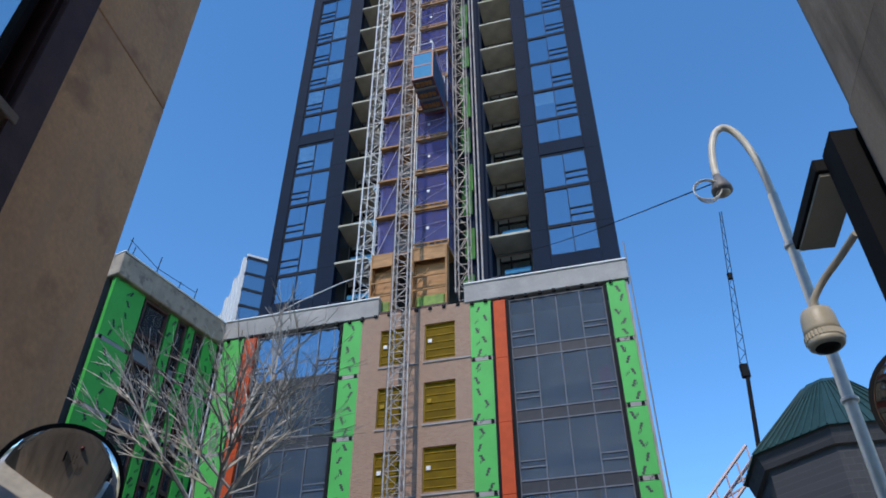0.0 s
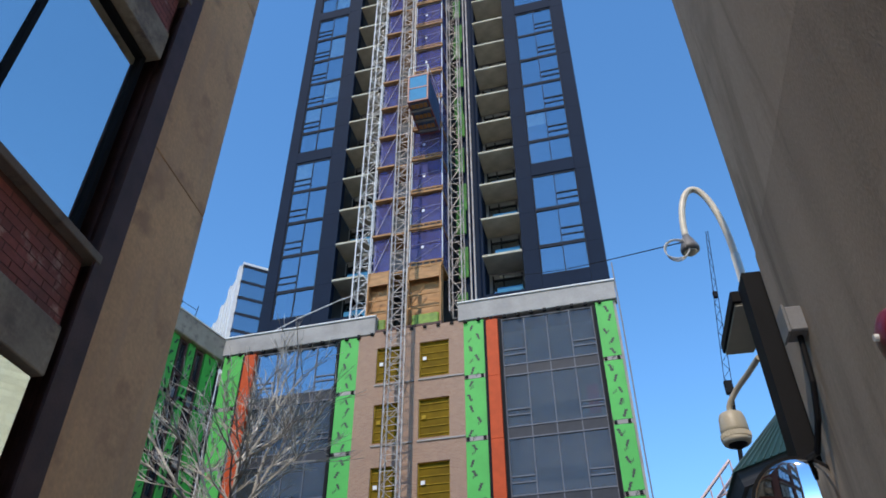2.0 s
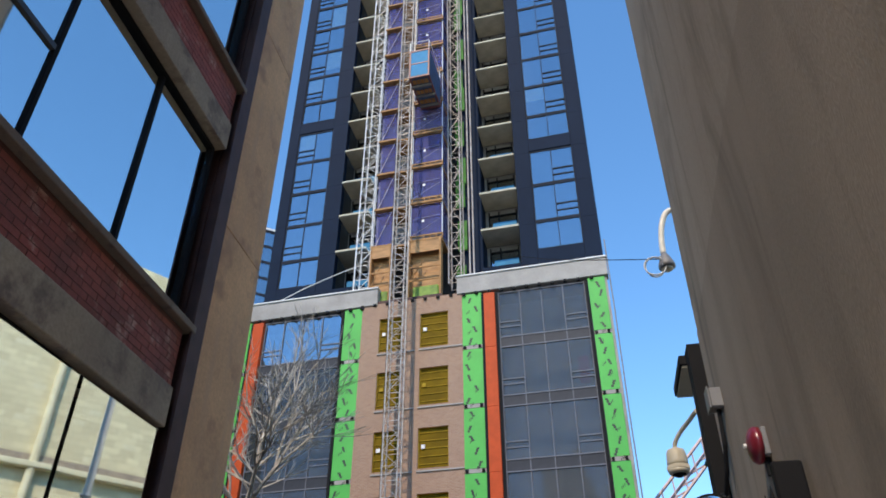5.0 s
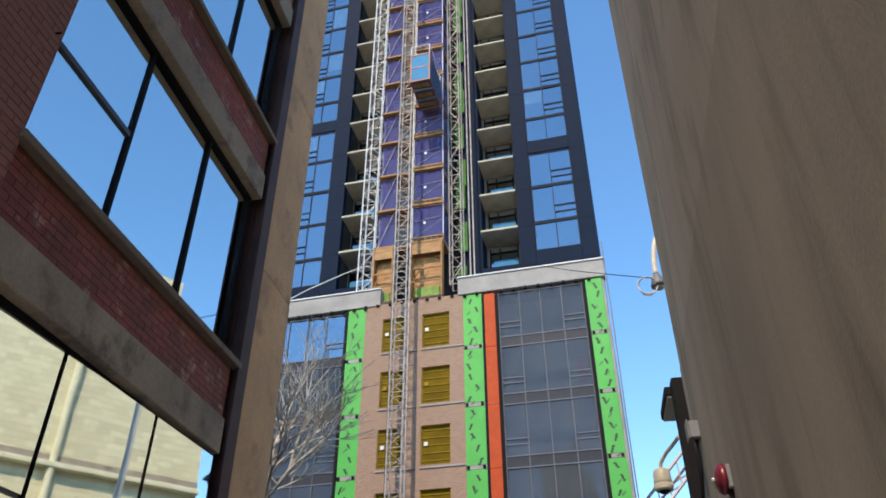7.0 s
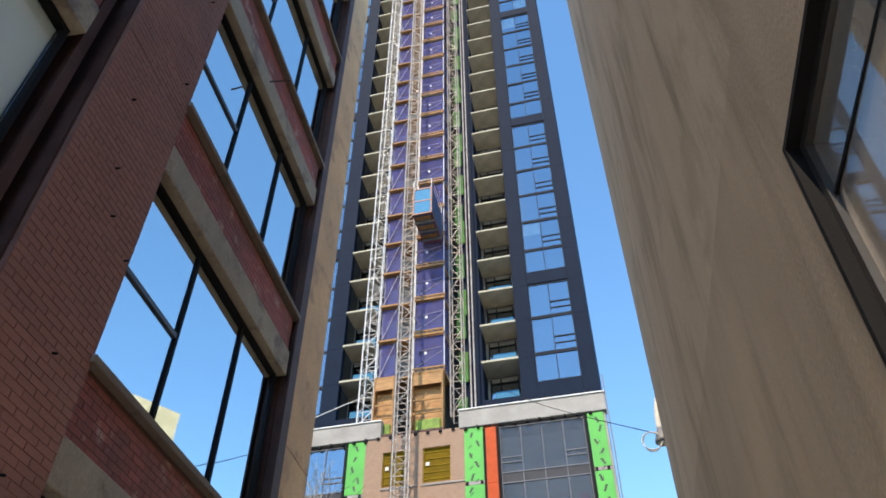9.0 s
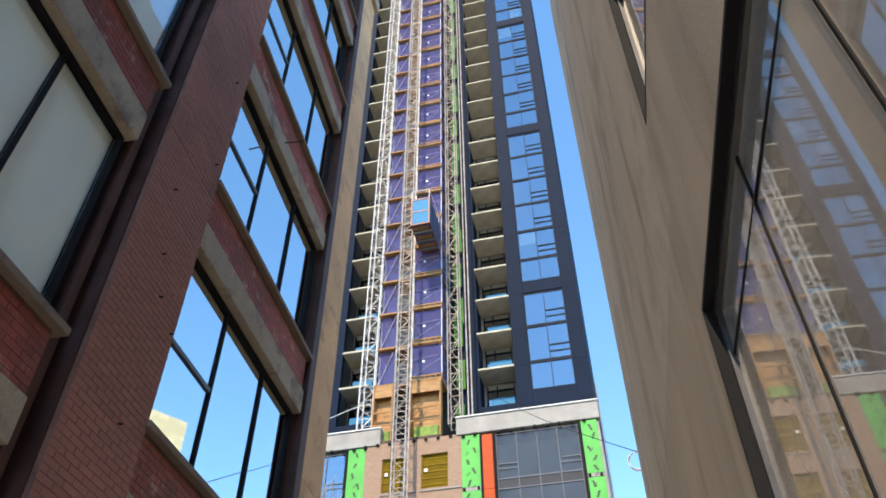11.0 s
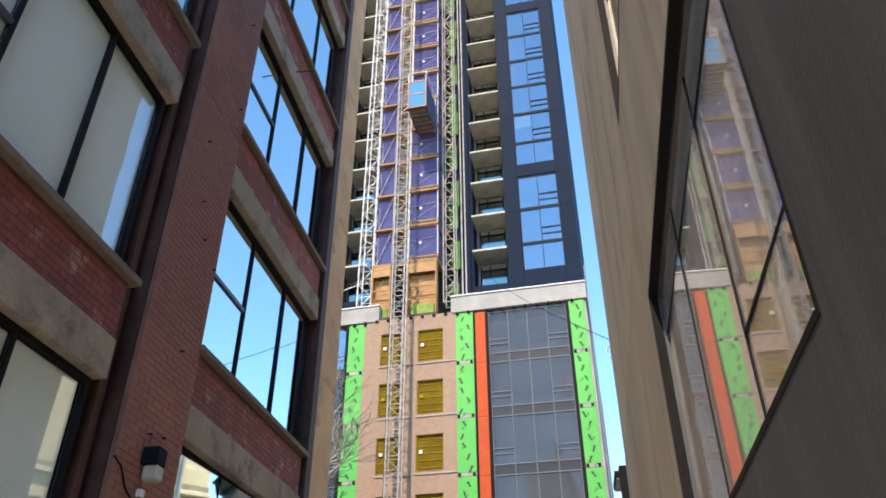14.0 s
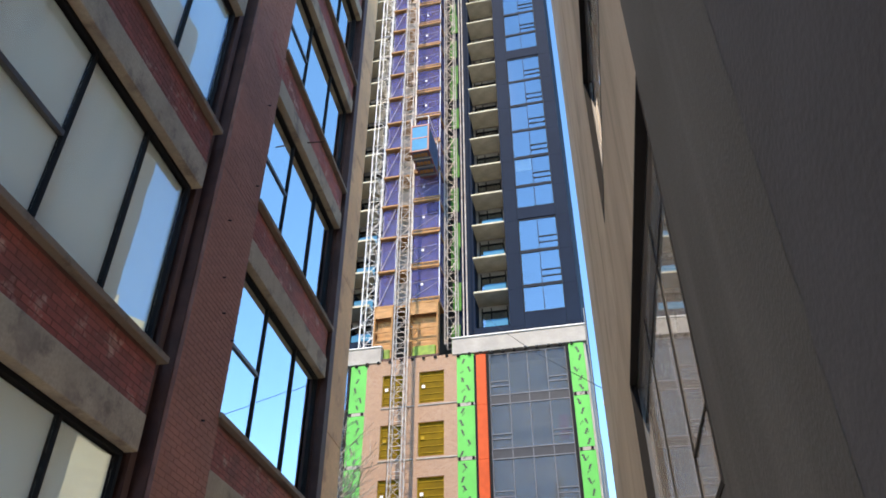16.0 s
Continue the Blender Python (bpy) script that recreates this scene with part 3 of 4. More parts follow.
# one flat pink patch behind a pane, for the pink that shows in the glass
for kk, u in ((1, 5.25),):
    part("pink_patch", box(u, u + 0.55, 0.5, 0.53, PT - kk * LV - 2.4, PT - kk * LV - 0.9), PINK, tower, "flat pink patch behind the glass")

# brick shaft with boarded openings
shaft = part("brick_shaft", box(-6.6, -5.52, -0.04, 0.4, 0, 24.35), TAN_BRICK, tower, "tan brick shaft wall")
part("brick_panel", box(-4.2, -3.13, -0.04, 0.4, 0, 24.35), TAN_BRICK, tower)
part("brick_panel", box(-1.53, -0.72, -0.04, 0.4, 0, 24.35), TAN_BRICK, tower)
for u0, u1 in ((-5.52, -4.2), (-3.13, -1.53)):
    zp = 24.35
    for kk in range(7):
        z1 = 23.32 - kk * LV
        z0 = z1 - 2.12
        part("brick_panel", box(u0, u1, -0.04, 0.4, z1, zp), TAN_BRICK, tower)
        zp = z0
        sh = part("boarded_opening", box(u0, u1, 0.12, 0.2, z0, z1), YELLOW, tower, "yellow board closing an opening")
        for i in range(5):
            zc = z0 + (i + 0.6) * 2.12 / 5.2
            part("rail", box(u0 + 0.04, u1 - 0.04, 0.08, 0.118, zc - 0.014, zc + 0.014), YELLOW_RAIL, sh)
        part("stile", box(u0, u0 + 0.04, 0.05, 0.118, z0, z1 - 0.03), YELLOW_RAIL, sh)
        part("stile", box(u1 - 0.04, u1, 0.05, 0.118, z0, z1 - 0.03), YELLOW_RAIL, sh)
        part("head_rail", box(u0, u1, 0.05, 0.118, z1 - 0.03, z1), YELLOW_RAIL, sh)
        part("tag", box(u0 + 0.16, u0 + 0.36, 0.03, 0.069, z0 + 1.05, z0 + 1.25), YELLOW_RAIL if kk % 2 else WHITE, sh, "small tag")
        led = box(u0 - 0.05, u1 + 0.8, -0.1, -0.044, z0 - 0.18, z0 - 0.11)
        part("ledger", led, PARAPET, tower)
    part("brick_panel", box(u0, u1, -0.04, 0.4, 0, zp), TAN_BRICK, tower)

# navy facade of the upper tower
YD = 2.0


def clad(u0, u1, d=YD, step=2.93, start=27.0):
    z = start
    zs = [24.3]
    while z < TOP:
        zs.append(z)
        z += step
    zs.append(TOP)
    for a, b in zip(zs, zs[1:]):
        part("navy_panel", box(u0 + 0.008, u1 - 0.008, d, d + 0.45, a + 0.006, b - 0.006), NAVY, tower)


clad(6.28, 7.25)
clad(2.5, 3.50)
clad(-14.2, -13.42)
clad(-10.72, -9.56)
part("tower_side", box(7.0, 7.25, YD + 0.46, 17, 24.3, TOP), NAVY, tower, "navy metal side wall")
part("tower_side", box(-14.2, -13.95, YD + 0.46, 17, 24.3, TOP), NAVY, tower)
part("tower_roof", box(-14.2, 7.25, YD, 17, TOP, TOP + 0.6), NAVY, tower, "navy roof edge")
unit_cache = {}


def tower_window(u0, w, z0, h, op_right):
    key = (round(h, 2), op_right, w)
    t = 0.05
    if key not in unit_cache:
        fr = bmesh.new()
        m = w * 0.5
        for x in (0, m, w):
            bx(fr, x - t / 2, x + t / 2, -0.06, 0.05, 0, h)
        for zc in (0.04, h - 0.09):
            bx(fr, 0, w, -0.065, 0.05, zc - 0.04, zc + 0.05)
        a, b = (m, w) if op_right else (0, m)
        c, d = (0, m) if op_right else (m, w)
        panes = [(c + t / 2, d - t / 2, 0.09, h - 0.13)]
        if h > 2.2:
            for zc in (h * 0.22, h * 0.40):
                bx(fr, a + t / 2, b - t / 2, -0.06, 0.05, zc - 0.035, zc + 0.035)
            panes += [(a + t / 2, b - t / 2, 0.09, h * 0.22 - 0.035), (a + t / 2, b - t / 2, h * 0.22 + 0.035, h * 0.40 - 0.035), (a + t / 2, b - t / 2, h * 0.40 + 0.035, h - 0.13)]
        else:
            panes.append((a + t / 2, b - t / 2, 0.09, h - 0.13))
        unit_cache[key] = (as_mesh("window", fr, MULLION), [as_mesh("pane", box(p, q, -0.008, 0.008, r, s), GLASS_TOWER) for p, q, r, s in panes])
    fm, ps = unit_cache[key]
    ob = part("window", fm, None, tower, at=(u0, YD + 0.12, z0))
    for p in ps:
        part("pane", p, None, ob, at=Matrix.Rotation(radians(random.uniform(-0.35, 0.35)), 4, "X"))
    if random.random() < (0.6 if not op_right else 0.12):
        x0 = random.choice((0.06, w / 2 + 0.05))
        drop = random.uniform(0.1, 0.6) * h
        part("blind", box(x0, x0 + w / 2 - 0.11, 0.07, 0.085, drop, h - 0.14), PALE_BACKING, ob, "pale blind behind the glass")


def window_column(u0, w, start, first_rows, op_right):
    z, rows = start, first_rows
    while z < TOP - 3:
        base = z
        for r in range(rows):
            h = 2.15 if r == 0 else 2.88
            if z + h > TOP - 0.5:
                break
            tower_window(u0, w, z, h, op_right)
            z += h
        part("navy_band", box(u0 - 0.03, u0 + w + 0.03, YD - 0.01, YD + 0.4, z, min(z + 1.03, TOP)), NAVY, tower)
        z += 1.03
        rows = 6
    part("navy_band", box(u0 - 0.03, u0 + w + 0.03, YD - 0.01, YD + 0.4, 24.3, start), NAVY, tower)


window_column(3.54, 2.70, 27.98, 3, True)
window_column(-13.38, 2.62, 27.75, 5, False)

# balconies: deep recesses with pale slabs
slab_r = as_mesh("balcony_slab", bevel(box(0.0, 2.38, 0, 1.9, -0.16, 0.0), 0.015), SLAB)
slab_l = as_mesh("balcony_slab", bevel(box(0.0, 2.1, 0, 1.9, -0.16, 0.0), 0.015), SLAB)
back_r = as_mesh("balcony_door", box(0.15, 1.85, 0, 0.02, 0.05, 2.2), GLASS_TOWER)
fr = bmesh.new()
for x in (0.1, 0.75, 1.9):
    bx(fr, x - 0.04, x + 0.04, -0.05, 0.06, 0, 2.6)
bx(fr, 0.1, 1.9, -0.05, 0.06, 2.2, 2.32)
back_f = as_mesh("door_frame", fr, BLACK)
for i in range(24):
    zb = 30.05 + i * 2.925
    if zb > TOP:
        break
    part("balcony_slab", slab_r, None, tower, "pale concrete balcony slab" if i == 0 else "", at=(0.1, YD - 0.1, zb))
    part("balcony_slab", slab_l, None, tower, at=(-9.56, YD - 0.1, zb + 0.05))
    if i < 4:
        for u in (0.3, -9.5):
            g = part("guard", box(u + 0.35, u + 1.9, YD + 1.3, YD + 1.32, zb - 2.6, zb - 1.55), CAR_PANE, tower, "pale blue glazed guard")
    for u in (0.25, -9.5):
        d = part("balcony_door", back_f, None, tower, "black framed balcony door", at=(u, YD + 1.78, zb - 2.925))
        part("pane", back_r, None, d)
for u0, u1 in ((0.1, 2.5), (-9.56, -7.4)):
    part("recess_back", box(u0, u1, YD + 1.85, YD + 1.92, 24.3, TOP), ROOM_LIGHT, tower, "raw grey wall behind the balconies")
part("recess_wall", box(-1.2, 0.1, YD + 0.6, YD + 1.9, 24.3, TOP), NAVY, tower)
part("recess_wall", box(-7.46, -6.4, YD + 0.6, YD + 1.9, 24.3, TOP), NAVY, tower)
part("recess_floor", box(-9.56, -7.4, YD, YD + 2, 24.3, 27.2), NAVY, tower)
part("recess_floor", box(0.1, 2.5, YD, YD + 2, 24.3, 27.2), NAVY, tower)

# wing of the podium that turns towards the street
WG = Matrix.Translation((-20.1, 33.1, 0)) @ Matrix.Rotation(radians(73.5), 4, "Z")
wing = thing("podium_wing", "unfinished podium wing with green sheathing and old window frames", "building", WG)
# local x runs from near end (negative) to the inner corner (0); local -y faces the viewer's side
part("core", box(-13, 0.6, 0.5, 12, 0, 24.2), ROOM, wing, "solid core standing for unfinished floors")
# Browner than the front roof edge: the wing's shade is put into the colour.
part("parapet", bevel(box(-7.6, 1.2, -0.3, 0.5, 24.0, 25.3), 0.05), LINTEL, wing, "concrete roof edge coloured brown for its shaded side")
part("flashing", bevel(box(-7.62, 1.2, -0.36, 0.5, 25.304, 25.4), 0.02), WHITE, wing)
for u0, u1 in ((-7.4, -5.5), (-3.7, -3.15), (-2.35, -1.9), (-1.1, -0.1)):
    green_strip(wing, u0, u1, 7, 24.0)
for u0, u1 in ((-5.4, -3.8), (-3.05, -2.45), (-1.8, -1.2)):
    for kk in range(7):
        z1 = 23.9 - kk * LV
        fr = bmesh.new()
        bx(fr, u0, u0 + 0.1, 0.0, 0.25, z1 - LV, z1)
        bx(fr, u1 - 0.1, u1, 0.0, 0.25, z1 - LV, z1)
        bx(fr, u0 + 0.1, u1 - 0.1, 0.0, 0.25, z1 - 0.12, z1)
        bx(fr, u0 + 0.1, u1 - 0.1, 0.02, 0.25, z1 - LV * 0.62, z1 - LV * 0.56)
        w = part("window", fr, STEEL, wing, "weathered unfinished window")
        part("pane", box(u0 + 0.1, u1 - 0.1, 0.14, 0.15, z1 - LV + 0.6, z1 - 0.12), GLASS_DARK, w)
        part("spandrel_panel", box(u0 + 0.1, u1 - 0.1, 0.1, 0.2, z1 - LV, z1 - LV + 0.6), GREY_BOX, w)

# ---- masts, hoist and landings in front of the tower ----


def mast_sections(root, u, d, w, dep, z0, z1, step, r, material, rb):
    """A lattice mast of equal sections."""
    bm = bmesh.new()
    cs = [(-w / 2, -dep / 2), (w / 2, -dep / 2), (w / 2, dep / 2), (-w / 2, dep / 2)]
    for x, y in cs:
        rod(bm, (x, y, 0), (x, y, step), r, n=5)
    for i in range(4):
        a, b = cs[i], cs[(i + 1) % 4]
        rod(bm, (*a, 0.03), (*b, 0.03), rb, n=4)
        rod(bm, (*a, 0.03), (*b, step / 2), rb, n=4)
        rod(bm, (*b, step / 2), (*a, step - 0.03), rb, n=4)
        rod(bm, (*a, step / 2), (*b, step / 2), rb, n=4)
    me = as_mesh("section", bm, material)
    z = z0
    while z < z1:
        part("section", me, None, root, at=(u, d, z))
        z += step


mast_l = thing("scaffold_mast", "white galvanised lattice scaffold mast beside the landings", "scaffold", FR, "scaffold masts")
mast_sections(mast_l, -6.95, 0.75, 0.95, 0.9, 25.45, TOP, 1.95, 0.045, GALV, 0.017)
for z in range(10):
    part("tie", rod(bmesh.new(), (-6.95, 1.2, 28.3 + z * 5.85), (-7.4, 2.6, 28.3 + z * 5.85), 0.04), GALV, mast_l)
mast_r = thing("scaffold_mast", "white galvanised lattice scaffold mast with twin guide tubes", "scaffold", FR, "scaffold masts")
mast_sections(mast_r, -1.25, 0.95, 0.75, 0.8, 25.45, TOP, 2.4, 0.038, GREY_STEEL, 0.016)
for u in (-0.42, -0.18):
    part("guide_tube", rod(bmesh.new(), (u, 0.95, 25.4), (u, 0.95, TOP), 0.05, n=8), GREY_STEEL, mast_r, "pale steel guide tube")
hoist_mast = thing("hoist_mast", "grey lattice mast of the builders' hoist rising from the ground", "mast", FR)
mast_sections(hoist_mast, -4.10, -1.15, 0.78, 0.62, 0.0, TOP, 1.5, 0.043, GREY_STEEL, 0.018)
part("guide_rail", box(-3.66, -3.58, -1.2, -1.1, 0, TOP), GREY_STEEL, hoist_mast)
part("cable", rod(bmesh.new(), (-4.62, -1.2, 0), (-4.62, -1.2, TOP), 0.03), BLACK, hoist_mast)
for i in range(12):
    zt_ = 21.0 + i * 6.0
    part("wall_tie", rod(bmesh.new(), (-4.2, -0.9, zt_), (-3.5, 0.4 if zt_ < 25 else 2.2, zt_), 0.04), GREY_STEEL, hoist_mast)

landing = thing("hoist_landings", "stack of timber hoist landings hung with purple netting", "scaffold", FR)
for u0, u1 in ((-6.42, -5.12), (-4.0, -2.02)):
    part("plywood_back", box(u0, u1, 0.66, 0.70, 24.56, 28.5), PLY, landing, "plywood back wall")
    part("plywood_roof", box(u0 - 0.05, u1 + 0.05, 0.2, 0.75, 28.5, 28.56), PLY, landing)
    for u in (u0, u1 - 0.05):
        part("plywood_side", box(u, u + 0.05, 0.3, 0.66, 24.56, 28.5), PLY, landing)
    for u in (u0 - 0.02, u1 - 0.08):
        part("post", box(u, u + 0.10, 0.16, 0.27, 24.4, 28.7), TIMBER, landing, "timber post")
    part("head_board", box(u0 + 0.08, u1 - 0.08, 0.2, 0.26, 27.75, 28.6), PLY, landing, "plywood head board")
    part("gate_rail", box(u0 + 0.08, u1 - 0.08, 0.18, 0.24, 26.62, 26.72), TIMBER, landing)
    part("gate_rail", box(u0 + 0.08, u1 - 0.08, 0.18, 0.24, 25.72, 25.80), TIMBER, landing)
    part("gate_brace", rod(bmesh.new(), (u0 + 0.15, 0.21, 25.8), (u0 + 0.15 + (u1 - u0) * 0.4, 0.21, 27.2), 0.03), TIMBER, landing)
    part("green_bag", bevel(box(u0 + 0.25, u1 - 0.15, 0.3, 0.64, 24.6, 25.42), 0.1, 2), BAG_GREEN, landing, "bright green bag")
part("platform", box(-6.5, -1.9, 0.0, 1.6, 24.4, 24.55), STEEL, landing)
net_l = bmesh.new()
bx(net_l, -6.35, -5.2, 0.62, 0.64, 0.2, 2.75)
net_l = as_mesh("net", net_l, NET)
net_r = as_mesh("net", box(-3.95, -2.02, 0.42, 0.44, 0.3, 2.75), NET)
net_s = as_mesh("net", box(-2.03, -2.01, 0.46, 1.9, 0.2, 2.75), NET)
backw = as_mesh("back_wall", box(-6.4, -2.0, 1.9, 1.95, 0, 2.9), ROOM_LIGHT)
plat = as_mesh("platform", box(-6.45, -1.95, 0.45, 1.9, -0.12, 0.0), TIMBER)
beam_l = as_mesh("edge_beam", box(-6.5, -5.1, 0.3, 0.42, -0.14, 0.0), TIMBER)
beam_r = as_mesh("edge_beam", box(-4.0, -1.92, 0.2, 0.32, -0.14, 0.0), TIMBER)
toe = as_mesh("toe_board", box(-4.0, -1.92, 0.2, 0.26, 0.16, 0.26), TIMBER)
block = as_mesh("block", box(0, 0.07, 0.2, 0.3, 0.0, 0.16), TIMBER)
braces = [as_mesh("brace", rod(bmesh.new(), *e), GREY_STEEL) for e in (((-6.3, 0.5, 0.1), (-5.3, 0.5, 2.7), 0.022), ((-3.9, 0.36, 0.4), (-2.1, 0.36, 1.5), 0.012), ((-3.9, 0.36, 1.6), (-2.1, 0.36, 1.75), 0.014))]
upright = as_mesh("upright", rod(bmesh.new(), (0, 0.4, 0), (0, 0.4, 2.92), 0.035), GALV)
bm = bmesh.new()
bx(bm, -3.26, -3.1, 0.37, 0.41, 1.34, 1.52)
sign_m = as_mesh("sign", bm, WHITE)
for i in range(23):
    zb = 28.75 + i * 2.93
    if zb > TOP - 2:
        break
    for nm, me in (("platform", plat), ("edge_beam", beam_l), ("edge_beam", beam_r), ("toe_board", toe), ("net", net_l), ("net", net_r), ("net", net_s), ("back_wall", backw), ("brace", braces[0]), ("brace", braces[1]), ("brace", braces[2]), ("sign", sign_m)):
        part(nm, me, None, landing, at=(random.uniform(-0.04, 0.04), random.uniform(-0.02, 0.02), zb + random.uniform(-0.03, 0.03)))
    for u in (-6.42, -5.15, -4.0, -1.98):
        part("upright", upright, None, landing, at=(u, 0, zb))
    for j in range(6):
        part("block", block, None, landing, at=(-3.95 + j * 0.39 + random.uniform(-0.05, 0.05), 0, zb))
strip = as_mesh("green_strip", box(-1.55, -0.95, 2.3, 2.4, 0, 2.3), NET_GREEN)
for i in range(20):
    part("green_sheet", strip, None, tower, at=(0.1 * (i % 2), 0, 25.5 + i * 2.93 + 0.5 * (i % 3)))

car = thing("hoist_car", "blue builders' hoist car with timber floor on the mast", "hoist", FR @ Matrix.Translation((0.46, 0, 39.6)))
F0, B0 = -2.85, 0.12
cb = bmesh.new()
bx(cb, -3.88, -2.5, F0, F0 + 0.12, 0, 0.12)
bx(cb, -3.88, -2.5, B0 - 0.12, B0, 0, 0.12)
bx(cb, -3.88, -3.78, F0 + 0.12, B0 - 0.12, 0, 0.12)
bx(cb, -2.6, -2.5, F0 + 0.12, B0 - 0.12, 0, 0.12)
bx(cb, -3.88, -2.5, F0, B0, 2.5, 2.62)
for u in (-3.88, -2.6):
    for d in (F0, B0 - 0.1):
        bx(cb, u, u + 0.1, d, d + 0.1, 0.12, 2.5)
bx(cb, -3.78, -2.6, F0, F0 + 0.06, 1.27, 1.37)
part("frame", cb, CAR_RED, car, "red brown steel frame")
part("side_panel", box(-2.56, -2.51, F0 + 0.1, B0 - 0.1, 0.12, 2.5), CAR_BLUE, car, "dark blue ribbed side")
part("side_panel", box(-3.87, -3.82, F0 + 0.1, B0 - 0.1, 0.12, 2.5), CAR_BLUE, car)
for z0, z1 in ((0.16, 1.25), (1.39, 2.46)):
    part("window", box(-3.76, -2.62, F0 + 0.02, F0 + 0.06, z0, z1), CAR_PANE, car, "pale blue window")
part("back_panel", box(-3.82, -2.56, B0 - 0.08, B0 - 0.02, 0.12, 2.5), CAR_BLUE, car)
part("floor_sheet", box(-3.77, -2.61, F0 + 0.13, B0 - 0.13, 0.04, 0.10), CAR_BLUE, car)
for i in range(3):
    for j in range(4):
        part("floor_plank", box(-3.72 + j * 0.27, -3.50 + j * 0.27, F0 + 0.3 + i * 0.9, F0 + 0.62 + i * 0.9, -0.02, 0.036), TIMBER, car)
    part("floor_beam", box(-3.86, -2.52, F0 + 0.72 + i * 0.9, F0 + 0.84 + i * 0.9, -0.12, -0.002), GREY_BOX, car)
rb_ = bmesh.new()
for i in range(10):
    bx(rb_, -2.508, -2.47, F0 + 0.2 + i * 0.27, F0 + 0.27 + i * 0.27, 0.1, 2.5)
part("ribs", rb_, CAR_BLUE, car)
mc = bmesh.new()
bx(mc, -3.5, -2.9, -1.3, -0.4, 2.62, 3.2)
part("motor_box", bevel(mc, 0.04), GREY_BOX, car, "grey motor box")
tr_ = bmesh.new()
for a, b in (((-3.85, -2.8), (-2.55, -2.8)), ((-2.55, -2.8), (-2.55, 0.07)), ((-2.55, 0.07), (-3.85, 0.07)), ((-3.85, 0.07), (-3.85, -2.8))):
    rod(tr_, (*a, 3.5), (*b, 3.5), 0.03)
    rod(tr_, (*a, 2.62), (*a, 3.5), 0.03)
part("roof_rail", tr_, GALV, car)

# ---- things in the alley mouth ----
alarm = thing("alarm_bell", "round dark red alarm bell on the stucco wall", "bell")
part("gong", lathe(bmesh.new(), (1.10, 1.44, 3.68), (-1, 0, 0), [(0, 0.125), (0.03, 0.13), (0.06, 0.112), (0.085, 0.06), (0.092, 0.01)]), RED, alarm, smooth=True)
part("back_box", bevel(box(1.10, 1.145, 1.34, 1.54, 3.58, 3.78), 0.01), GREY_BOX, alarm, "grey back box")
part("stud", lathe(bmesh.new(), (1.01, 1.44, 3.68), (-1, 0, 0), [(0, 0.018), (0.02, 0.016)], 10), WHITE, alarm)
part("stub_pipe", rod(bmesh.new(), (1.12, 1.42, 3.60), (1.12, 1.42, 3.46), 0.022, n=10), BLACK, alarm)

jbox = thing("junction_box", "small grey electric box with a black conduit on stucco", "box")
part("body", bevel(box(1.07, 1.195, 2.74, 2.90, 4.52, 4.71), 0.012), GREY_BOX, jbox)
part("lid", bevel(box(1.055, 1.069, 2.73, 2.91, 4.51, 4.72), 0.004), GREY_BOX, jbox)
part("conduit", tube(bmesh.new(), [(1.14, 2.82, 4.52), (1.13, 2.84, 4.2), (1.12, 2.95, 4.0), (1.10, 3.1, 3.85), (1.10, 3.3, 3.9)], 0.02), BLACK, jbox, "black conduit")

post = thing("corner_bracket", "black steel bracket post on the building corner with a small canopy", "bracket")
part("web_plate", box(1.09, 1.27, 3.515, 3.56, 2.6, 5.55), BLACK, post, "black steel web")
part("flange", box(1.09, 1.12, 3.56, 3.74, 2.6, 5.55), BLACK, post)
part("flange", box(1.24, 1.27, 3.56, 3.74, 2.6, 5.50), BLACK, post)
part("canopy", bevel(box(1.02, 1.30, 3.745, 4.58, 5.43, 5.54), 0.008), BLACK, post, "black canopy lid")
part("soffit", box(1.04, 1.28, 3.77, 4.56, 5.405, 5.428), CREAM, post, "cream underside")
part("clamp", bevel(box(1.10, 1.24, 3.57, 3.66, 4.9, 5.0), 0.01), GALV, post)
part("cable", tube(bmesh.new(), [(1.16, 3.62, 4.9), (1.15, 3.68, 4.6), (1.2, 3.7, 4.3), (1.16, 3.62, 4.1)], 0.014), BLACK, post)
part("strap", rod(bmesh.new(), (1.17, 3.66, 2.7), (1.17, 3.66, 4.5), 0.03, n=8), GALV, post, "pale pipe in the channel")

cctv = thing("security_camera", "cream dome security camera hanging from a bent arm", "camera")
c0 = (0.87, 4.2, 4.50)
part("housing", lathe(bmesh.new(), (c0[0], c0[1], c0[2] + 0.18), (0, 0, -1), [(0, 0.05), (0.02, 0.09), (0.06, 0.102), (0.16, 0.110), (0.19, 0.106)]), CREAM, cctv, smooth=True)
gr = bmesh.new()
for i in range(28):
    a = 2 * math.pi * i / 28
    p = Vector((c0[0] + 0.104 * math.cos(a), c0[1] + 0.104 * math.sin(a), c0[2] - 0.05))
    bx(gr, p.x - 0.012, p.x + 0.012, p.y - 0.012, p.y + 0.012, p.z, p.z + 0.04)
part("vent_ring", gr, CREAM, cctv)
part("dome", lathe(bmesh.new(), (c0[0], c0[1], c0[2] - 0.01), (0, 0, -1), [(0, 0.095), (0.05, 0.09), (0.09, 0.072), (0.11, 0.04), (0.12, 0.005)]), BLACK, cctv, "dark dome", smooth=True)
part("lower_ring", lathe(bmesh.new(), (c0[0], c0[1], c0[2] - 0.05), (0, 0, -1), [(0, 0.113), (0.03, 0.107), (0.045, 0.09)]), CREAM, cctv, smooth=True)
